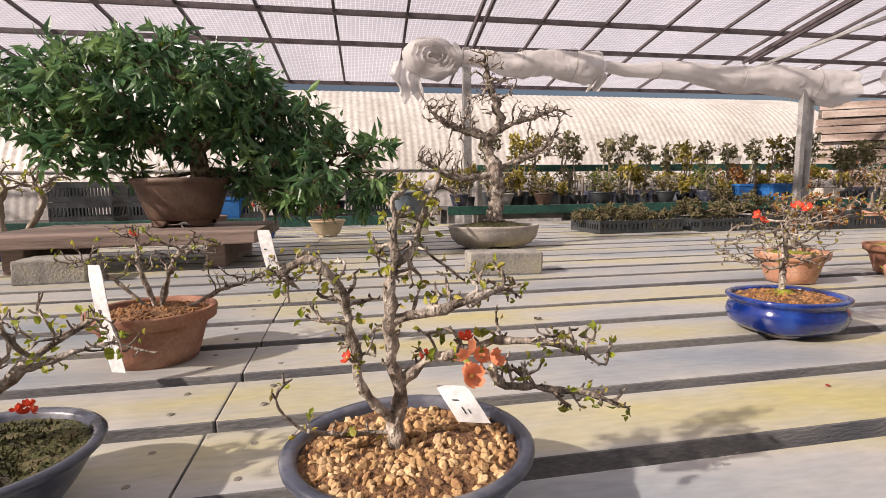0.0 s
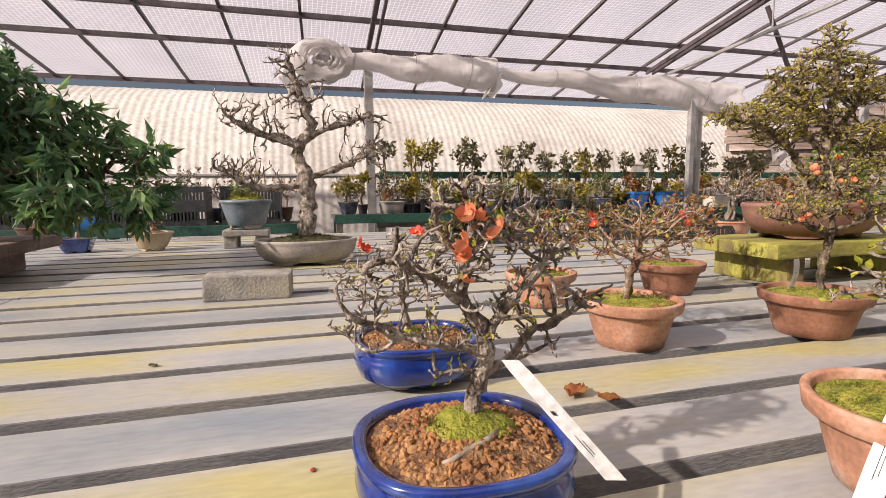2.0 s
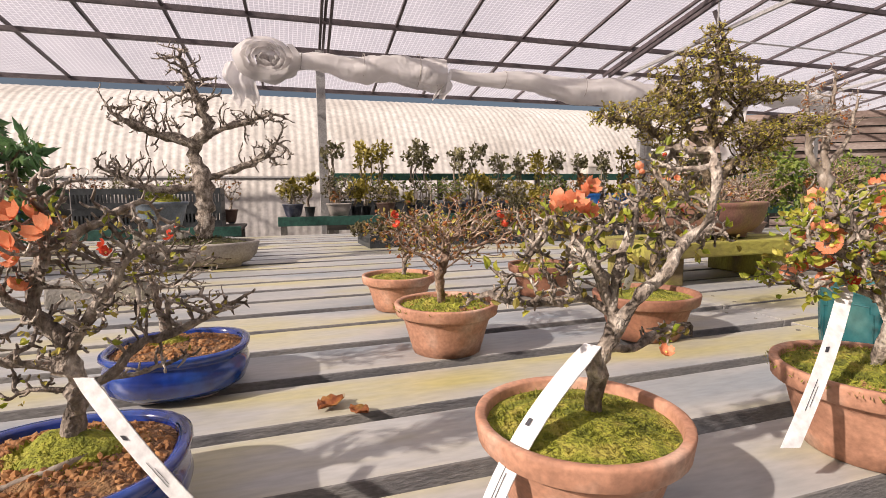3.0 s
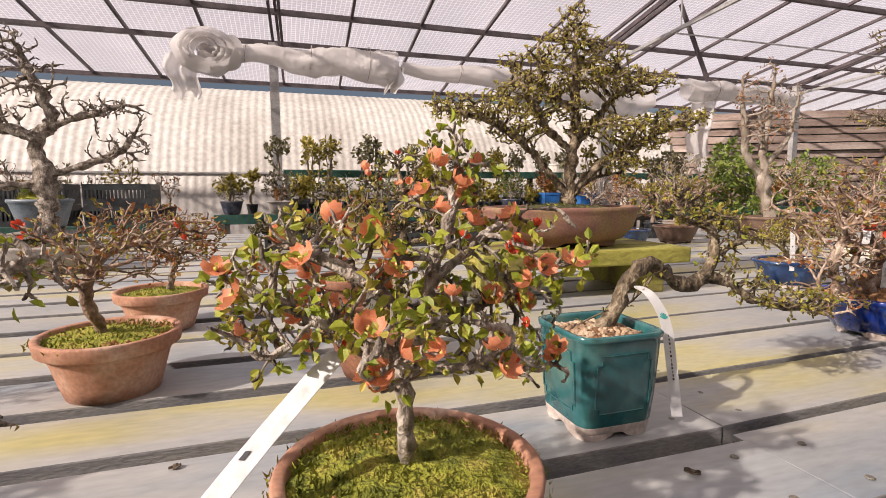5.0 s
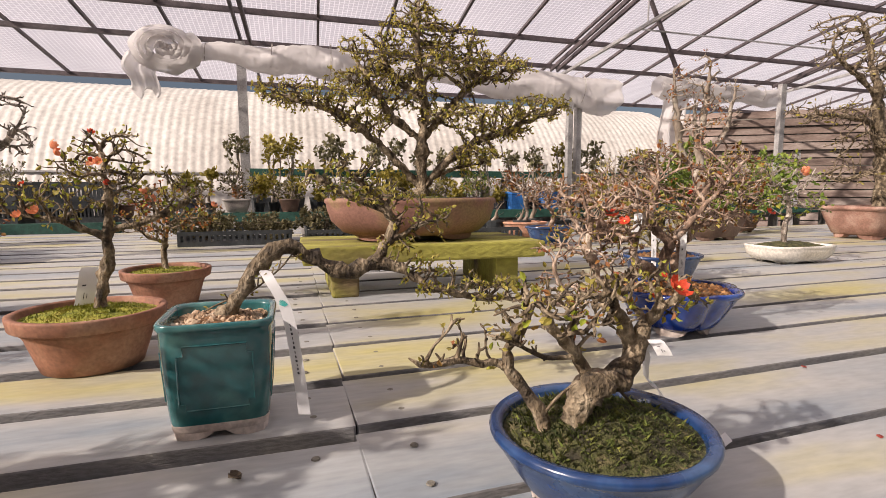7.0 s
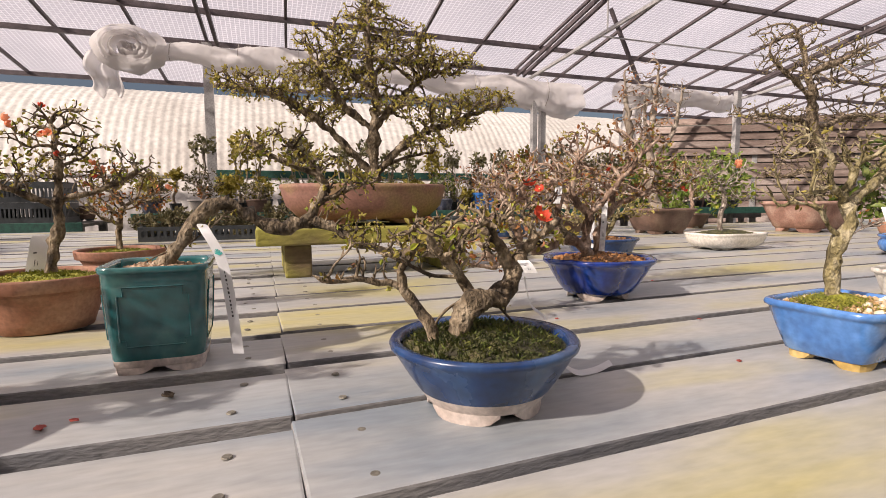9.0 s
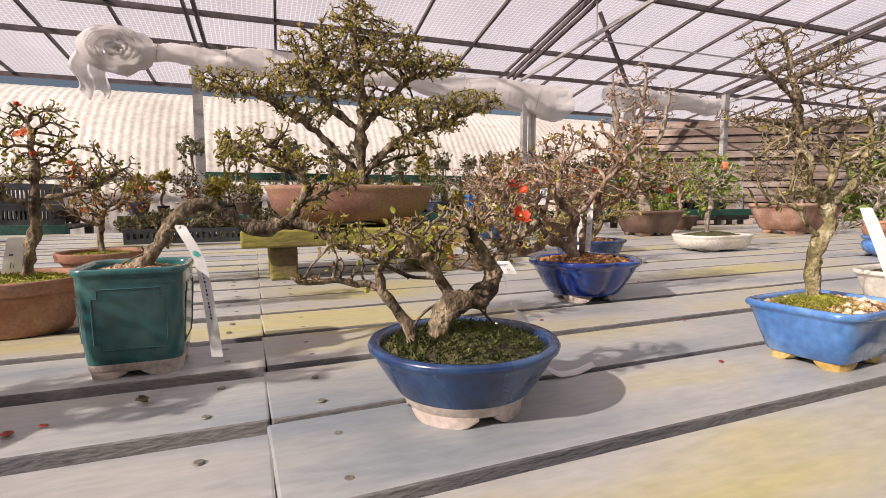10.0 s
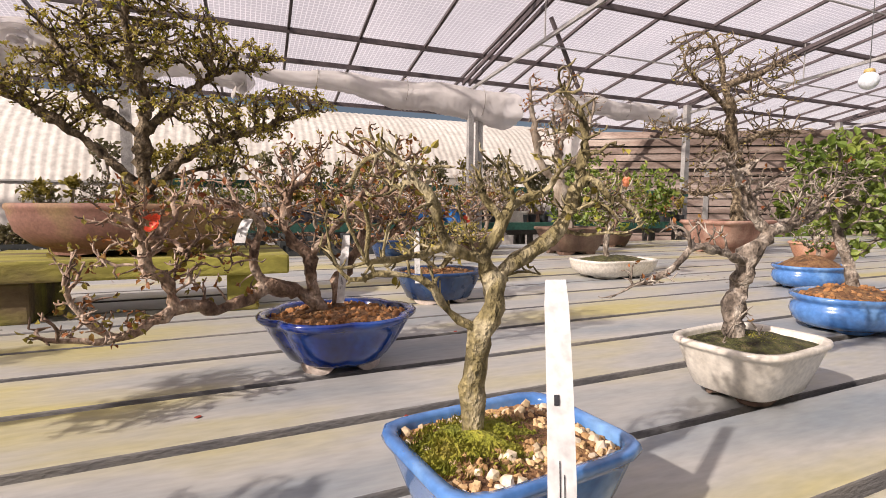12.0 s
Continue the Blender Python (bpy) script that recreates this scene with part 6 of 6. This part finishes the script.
wooden_stand(3.985, 1.72, 0.66, 0.34, 0.135, M_MOSSW, "low thick wooden stand covered with yellow-green moss", turn=0)
bonsai("azalea_bonsai", "large spreading bonsai with olive buds in a brown oval pot", 3.97, 1.71,
       ("tray", "round", 0.50, 0.32, 0.115, M_TERRA2, M_TERRA2, 4),
       dict(lines=[[(0.031, 0.1), (0.025, 0.265), (0.035, 0.366), (0.011, 0.463), (0.005, 0.56), (0.015, 0.65)], [(0.006, 0.13), (-0.077, 0.228), (-0.156, 0.298), (-0.232, 0.349), (-0.321, 0.374), (-0.378, 0.385)],
                   [(0.049, 0.15), (0.149, 0.253), (0.261, 0.301), (0.358, 0.341), (0.44, 0.375)], [(0.025, 0.282), (-0.058, 0.344), (-0.121, 0.436), (-0.151, 0.496)], [(0.034, 0.282), (0.114, 0.371), (0.187, 0.444), (0.27, 0.48)], [(0.02, 0.4), (-0.06, 0.46), (-0.09, 0.53)], [(0.05, 0.16), (0.14, 0.2), (0.22, 0.215)]],
            clouds=[(-0.306, 0.385, 0.13, 0.04), (-0.2, 0.375, 0.1, 0.035), (-0.121, 0.44, 0.12, 0.045), (0.013, 0.575, 0.11, 0.06), (0.115, 0.49, 0.13, 0.045), (0.24, 0.485, 0.12, 0.045), (0.36, 0.375, 0.125, 0.04), (0.16, 0.345, 0.15, 0.04), (-0.13, 0.33, 0.1, 0.035), (-0.024, 0.4, 0.12, 0.04), (0.185, 0.24, 0.1, 0.03), (0.015, 0.645, 0.06, 0.045), (-0.12, 0.52, 0.09, 0.04), (0.27, 0.31, 0.1, 0.03), (0.0, 0.49, 0.14, 0.045), (0.14, 0.56, 0.09, 0.035)],
            n=1900, step=0.0115, r=0.024, tip=0.0019, bark=M_BARKD, depth=0.03, deep=0.95, wander=0.45),
       (M_SOILD, 0.02, None, (500, 0.9, 0.012, M_MOSS)), leaves=[(0.95, 0.0095, 4, M_LEAFO, 0.5, 0), (0.25, 0.009, 2, M_LEAFY, 0.5, 0)], z=0.139, seed=30)

# ---- grey tray tree, block, things further back ----
bonsai("deciduous_bonsai", "old bare bonsai with thick brown trunk in grey oval tray", 2.325, 2.63,
       ("tray", "round", 0.43, 0.30, 0.105, M_GREYP, M_GREYP, 4),
       dict(lines=[[(0.0, 0.09), (0.005, 0.2), (0.009, 0.316), (-0.022, 0.48), (0.035, 0.56), (-0.002, 0.69), (-0.046, 0.86)], [(-0.022, 0.5), (-0.182, 0.548), (-0.294, 0.613), (-0.336, 0.701)], [(0.0, 0.328), (-0.187, 0.316), (-0.346, 0.409)], [(0.02, 0.552), (0.281, 0.629), (0.358, 0.607)], [(0.01, 0.363), (0.204, 0.436), (0.28, 0.485), (0.34, 0.6)]],
            clouds=[(-0.18, 0.617, 0.165, 0.08), (-0.059, 0.825, 0.1, 0.07), (0.205, 0.615, 0.153, 0.05), (-0.255, 0.409, 0.141, 0.08), (0.255, 0.461, 0.129, 0.08), (0.01, 0.714, 0.122, 0.08)], n=440, step=0.021, r=0.038, tip=0.0028, bark=M_BARK, depth=0.03, wander=0.5),
       (M_SOILD, 0.03, None, (900, 0.95, 0.012, M_SOILD)), seed=31)


def block(x, y, w, d, h, label, turn):
    top = thing("concrete_block", x, y, 0, label, "block", "", turn)
    bm = bmesh.new()
    box(bm, (-w / 2, -d / 2, 0), (w / 2, d / 2, h), 0.006)
    bmesh.ops.subdivide_edges(bm, edges=bm.edges[:], cuts=3, use_grid_fill=True)
    for v in bm.verts:
        v.co += Vector((noise.noise(v.co * 25), noise.noise(v.co * 25 + Vector((5, 0, 0))), noise.noise(v.co * 25 + Vector((0, 5, 0))))) * 0.002 * (0 if v.co.z < 0.001 else 1)
    part("block", bm, M_CONC, top)


block(2.156, 1.94, 0.235, 0.11, 0.072, "weathered grey concrete block lying on the boards", -3)
block(0.76, 2.14, 0.2, 0.14, 0.075, "weathered grey concrete block lying beside the bench", 4)
wooden_stand(0.86, 2.56, 0.95, 0.62, 0.135, M_PLANKW, "low dark wooden bench under the big tree")
big = bonsai("leafy_tree", "large dense dark green leafy bonsai in a brown pot", 1.0, 2.6,
       ("flare", "round", 0.38, 0.34, 0.19, M_BROWNP, M_BROWNP, 4),
       dict(lines=[[(0.06, 0.17), (0.07, 0.27), (0.05, 0.42), (0.02, 0.6)], [(0.08, 0.24), (0.24, 0.2), (0.4, 0.16), (0.6, 0.26)], [(0.06, 0.3), (0.25, 0.42), (0.4, 0.45)], [(0.05, 0.3), (-0.2, 0.36), (-0.4, 0.4)], [(0.06, 0.24), (-0.15, 0.2), (-0.3, 0.25)]],
            clouds=[(-0.08, 0.55, 0.48, 0.2), (0.56, 0.21, 0.32, 0.17), (0.4, 0.2, 0.25, 0.12), (-0.29, 0.36, 0.22, 0.16), (0.26, 0.43, 0.27, 0.2), (-0.02, 0.66, 0.34, 0.12), (0.05, 0.36, 0.25, 0.12), (-0.5, 0.5, 0.3, 0.2), (0.45, 0.38, 0.25, 0.16)],
            n=440, step=0.042, r=0.05, tip=0.0028, bark=M_BARKD, deep=0.75),
       (M_SOILD, 0.02, None, None), leaves=[(1.0, 0.068, 11, M_LEAFD, 0.34, 0.9), (0.12, 0.06, 3, M_LEAFG, 0.33, 0.7)], z=0.139, seed=32)

bonsai("small_bonsai", "small plant in a tan round pot", 1.535, 3.4, ("bowl", "round", 0.215, 0.2, 0.1, M_TANP, M_TANP, 4),
       dict(lines=[[(0, 0.09), (0.01, 0.13)]], clouds=[(0.0, 0.15, 0.08, 0.04)], n=40, step=0.02, r=0.012, tip=0.002, bark=M_BARKR), (M_SOIL, 0.02, None, None), leaves=[(0.6, 0.02, 3, M_LEAFR, 0.6, 0)], seed=33)
wooden_stand(2.01, 3.43, 0.24, 0.2, 0.1, M_CONC, "small grey plinth under a blue-grey pot")
bonsai("small_bonsai", "grass-like moss in a blue-grey round pot on a plinth", 2.01, 3.43, ("flare", "round", 0.28, 0.28, 0.16, M_BLGREY, M_GREYP, 3),
       dict(lines=[[(0, 0.15), (0.01, 0.2)]], clouds=[(0.0, 0.22, 0.1, 0.05)], n=50, step=0.02, r=0.01, tip=0.002, bark=M_BARK), (M_MOSS, 0.05, None, (300, 0.9, 0.03, M_MOSS)), leaves=[(0.5, 0.03, 2, M_LEAFG, 0.5, 0)], z=0.104, seed=34)
bonsai("small_bonsai", "tiny plant in a square dark blue pot", 1.175, 3.43, ("flare", "rect", 0.16, 0.14, 0.075, M_BLUE, M_BLUE, 4),
       dict(lines=[[(0, 0.07), (0.01, 0.12), (-0.02, 0.18)]], clouds=[(0.0, 0.2, 0.08, 0.05)], n=40, step=0.02, r=0.01, tip=0.002, bark=M_BARKL), (M_SOIL, 0.01, None, None), leaves=[(0.5, 0.02, 2, M_LEAFO, 0.6, 0)], flowers=[([], 2, 0.025, "red")], seed=35)
bonsai("small_bonsai", "white-stemmed bonsai in a wide dark blue pot", 0.31, 2.75, ("flare", "rect", 0.26, 0.2, 0.085, M_BLUE, M_BLUE, 4),
       dict(lines=[[(0.02, 0.08), (0.06, 0.16), (0.1, 0.24), (0.05, 0.33)], [(-0.05, 0.08), (-0.08, 0.2), (-0.05, 0.3)]], clouds=[(0.05, 0.34, 0.16, 0.08), (-0.08, 0.3, 0.1, 0.06)], n=90, step=0.022, r=0.016, tip=0.002, bark=M_BARKL), (M_SOILD, 0.015, None, None), leaves=[(0.4, 0.02, 2, M_LEAFY, 0.6, 0)], seed=36)
bonsai("small_bonsai", "pale-stemmed plant in a brown nursery pot", 0.75, 4.0, ("flare", "round", 0.2, 0.2, 0.11, M_BROWNP, M_BROWNP, 3),
       dict(lines=[[(0, 0.1), (0.01, 0.2), (-0.03, 0.28)]], clouds=[(0.0, 0.3, 0.12, 0.06)], n=60, step=0.022, r=0.012, tip=0.002, bark=M_BARKL), (M_SOIL, 0.01, None, None), leaves=[(0.5, 0.025, 2, M_LEAFO, 0.6, 0)], seed=37)

# reddish mass of smaller trees further right
for i, (x, y, w, hh, bk, lf) in enumerate(((4.9, 2.6, 0.26, 0.26, M_BARKR, M_LEAFR), (5.35, 2.75, 0.28, 0.3, M_BARKR, M_LEAFO), (4.95, 3.0, 0.28, 0.34, M_BARK, M_LEAFR), (6.8, 1.86, 0.26, 0.3, M_BARK, M_LEAFG), (6.55, 3.0, 0.3, 0.42, M_BARKR, M_LEAFO), (5.6, 3.05, 0.3, 0.42, M_BARKL, M_LEAFO))):
    bonsai("deciduous_bonsai", "twiggy small bonsai among the pots at the back", x, y, ("flare", "round", w, w * 0.8, 0.1, (M_NAVY, M_BROWNP, M_TERRA, M_TERRA, M_BROWNP, M_GREYP)[i], M_BROWNP, 4),
           dict(lines=[[(0, 0.09), (0.02, 0.16), (-0.02, hh * 0.8)]], clouds=[(0, hh, w * 0.8, hh * 0.3), (w * 0.4, hh * 0.8, w * 0.5, hh * 0.2)], n=190, step=0.018, r=0.014, tip=0.0018, bark=bk),
           (M_SOIL, 0.012, None, None), leaves=[(0.35, 0.014, 2, lf, 0.6, 0)], seed=40 + i)
leafy("clipped_shrub", "dense clipped dark green shrub behind the maple", 6.96, 3.6, -0.2, 0.42, 0.38, 0.44, 420, 0.045, M_LEAFG, 60, 0.03)

# ---- plant tags, fallen petals ----
def pot_at(x, y):
    return min((o for o in scene.objects if o.type == "EMPTY" and "bonsai" in o.name), key=lambda o: (o.location.x - x) ** 2 + (o.location.y - y) ** 2)


for x, y, a, b, w, bow in (
        (1.343, 1.262, (-0.045, -0.08, 0.172), (-0.005, -0.125, 0.022), 0.022, 0.004),
        (1.343, 1.262, (0.19, -0.05, 0.215), (0.205, -0.055, 0.145), 0.022, 0.002),
        (1.712, 0.758, (0.035, 0.0, 0.118), (0.05, -0.02, 0.094), 0.026, 0.006),
        (2.446, 0.828, (0.035, -0.03, 0.15), (0.115, -0.075, 0.05), 0.018, 0.004),
        (3.256, 0.722, (-0.05, 0.005, 0.185), (-0.184, -0.045, 0.052), 0.018, 0.008),
        (4.385, 0.615, (0.026, -0.02, 0.197), (-0.028, -0.112, 0.03), 0.0175, 0.004),
        (4.345, 1.08, (0.013, 0.0, 0.205), (0.0, -0.01, 0.1), 0.012, 0.002),
        (4.70, 1.54, (-0.085, -0.06, 0.19), (-0.083, -0.065, 0.06), 0.014, 0.002),
        (4.345, 1.08, (-0.132, -0.05, 0.232), (-0.144, -0.06, 0.2), 0.014, 0.004),
        (3.882, 0.642, (0.028, -0.028, 0.15), (0.034, -0.034, 0.138), 0.012, 0.002)):
    ribbon("plant_tag", a, b, w, bow, pot_at(x, y), (0.94, -0.3, 0.0), label="white plastic plant tag")

ribbon("plant_tag", (0.006, -0.008, 0.156), (-0.118, -0.034, 0.006), 0.019, 0.02, pot_at(2.882, 0.729), (0.45, -0.89, 0.0), label="bent white plastic plant tag")


ribbon("plant_tag", (-0.009, 0.037, 0.15), (-0.022, 0.037, 0.086), 0.026, 0.005, pot_at(3.327, 1.183), (0.9, 0.3, 0.0), M_TAGT, "clouded old plastic plant tag")

def bent_tag(pts, width, across, parent, label, emblem_at, letters, side):
    """A long milky plastic tag that follows a bent line, with a fan-shaped mark and bars of lettering on one side."""
    line = smooth_line(pts, 0.004)
    ac = Vector(across).normalized()
    n = len(line) - 1

    def at(u, s, lift):
        f = min(max(u, 0.0), 0.9999) * n
        i = int(f)
        tan = (line[i + 1] - line[i]).normalized()
        return line[i].lerp(line[i + 1], f - i) + ac * s * width / 2 + tan.cross(ac).normalized() * lift

    bm = bmesh.new()
    for lift in (0.0, 0.0009):
        rows = [[bm.verts.new(at(i / n, s * (0.6 if i == 0 else 1), lift)) for s in (-1, 0, 1)] for i in range(n + 1)]
        for i in range(n):
            for k in range(2):
                bm.faces.new((rows[i][k], rows[i][k + 1], rows[i + 1][k + 1], rows[i + 1][k]))
    tag = part("plant_tag", bm, M_TAGT, parent, label, True)
    length = sum((line[i + 1] - line[i]).length for i in range(n))
    bm = bmesh.new()
    for k in range(6):
        a = math.pi * (0.12 + 0.76 * k / 5)
        c, d = math.cos(a), math.sin(a)
        q = [(0, -0.0006), (0, 0.0006), (0.0075, 0.0011), (0.0075, -0.0011)]
        bm.faces.new([bm.verts.new(at(emblem_at - (r * d + w * c) / length, (r * c - w * d) * 0.65 / (width / 2), side)) for r, w in q])
    part("emblem", bm, M_TEAL, tag, "teal fan-shaped mark")
    u0, u1, ink = letters
    for k in range(12):
        u = u0 + (u1 - u0) * k / 12
        h = 0.07 + 0.05 * ((k * 7) % 3)
        bm = bmesh.new()
        bm.faces.new([bm.verts.new(at(a, b, side)) for a, b in ((u, -h), (u, h), (u + (u1 - u0) * 0.05, h), (u + (u1 - u0) * 0.05, -h))])
        part("printed_mark", bm, ink, tag)
    return tag


bent_tag([(0.05, -0.01, 0.178), (0.058, -0.028, 0.168), (0.074, -0.036, 0.135), (0.083, -0.04, 0.08), (0.09, -0.046, 0.014)], 0.0138, (0.94, -0.3, 0), casc, "milky plastic plant tag with a teal mark", 0.3, (0.42, 0.75, M_INK), 0.0015)
bent_tag([(0.045, 0.0, 0.13), (0.056, 0.015, 0.112), (0.075, 0.036, 0.088), (0.1, 0.046, 0.068), (0.109, 0.04, 0.03), (0.132, 0.036, 0.006), (0.163, 0.04, 0.002), (0.196, 0.05, 0.005)], 0.019, (0.42, 0.9, 0.0), pot_at(3.882, 0.642), "long milky plastic tag drooping over the rim onto the boards", 0.26, (0.3, 0.4, M_TEAL), 0.0015)


def fallen(name, x, y, size, material, label, category, seed, curl=0.3):
    rng = random.Random(seed)
    vs, fs = [], []
    n = 8
    for i in range(n + 1):
        t = i / n
        w = math.sin(math.pi * min(0.97, t * 0.92 + 0.05)) * 0.38
        for sgn in (-1, 0, 1):
            vs.append(((t - 0.5) * size, sgn * w * size, 0.002 + abs(sgn) * size * curl * 0.3 * rng.uniform(0.5, 1.2) + size * curl * 0.35 * (t - 0.5) ** 2))
    for i in range(n):
        for k in range(2):
            a = i * 3 + k
            fs.append((a, a + 3, a + 4, a + 1))
    ob = mesh_ob(name, vs, fs, material, None, "", True)
    ob.matrix_basis = pose(x, y, 0.0, 0, 0, rng.uniform(0, 360))
    sol = ob.modifiers.new("thickness", "SOLIDIFY")
    sol.thickness = 0.0006
    return tagged(ob, label, category, "fallen bits on the boards")


for i, (x, y, sz) in enumerate(((3.476, 0.726, 0.013), (4.379, 0.842, 0.008), (4.243, 0.65, 0.008), (2.31, 0.93, 0.008), (3.5, 0.735, 0.009), (2.66, 0.70, 0.009), (4.6, 1.2, 0.009), (4.15, 0.93, 0.008))):
    fallen("fallen_petal", x, y, sz, M_PETALF, "fallen dull red petal on the grey boards", "petal", 70 + i)
for i, (x, y, sz) in enumerate(((2.687, 1.033, 0.045), (3.574, 0.769, 0.016), (2.05, 1.35, 0.015), (3.05, 0.95, 0.012), (2.72, 1.0, 0.03))):
    fallen("dry_leaf", x, y, sz, M_LEAFR if i in (0, 4) else M_BARKD, "curled dry brown leaf on the grey boards", "leaf", 90 + i, 0.7)



# moulded panel frames on the four sides of the tall square pot
pw, ph = 0.122, 0.132
for k in range(4):
    path = []
    for u, v in ((-0.62, 0.33), (-0.62, 0.74), (-0.52, 0.74), (-0.52, 0.82), (0.52, 0.82), (0.52, 0.74), (0.62, 0.74), (0.62, 0.33), (0.52, 0.33), (0.52, 0.27), (-0.52, 0.27), (-0.52, 0.33), (-0.62, 0.33)):
        r = 0.86 + (0.945 - 0.86) * (v - 0.2) / 0.6
        path.append(Matrix.Rotation(k * math.pi / 2, 3, "Z") @ Vector((u * pw / 2, -r * pw / 2 - 0.0002, v * ph)))
    vs, fs = tube(path, [0.0011] * len(path), 5, False)
    mesh_ob("panel_moulding", vs, fs, M_GREEN, casc)
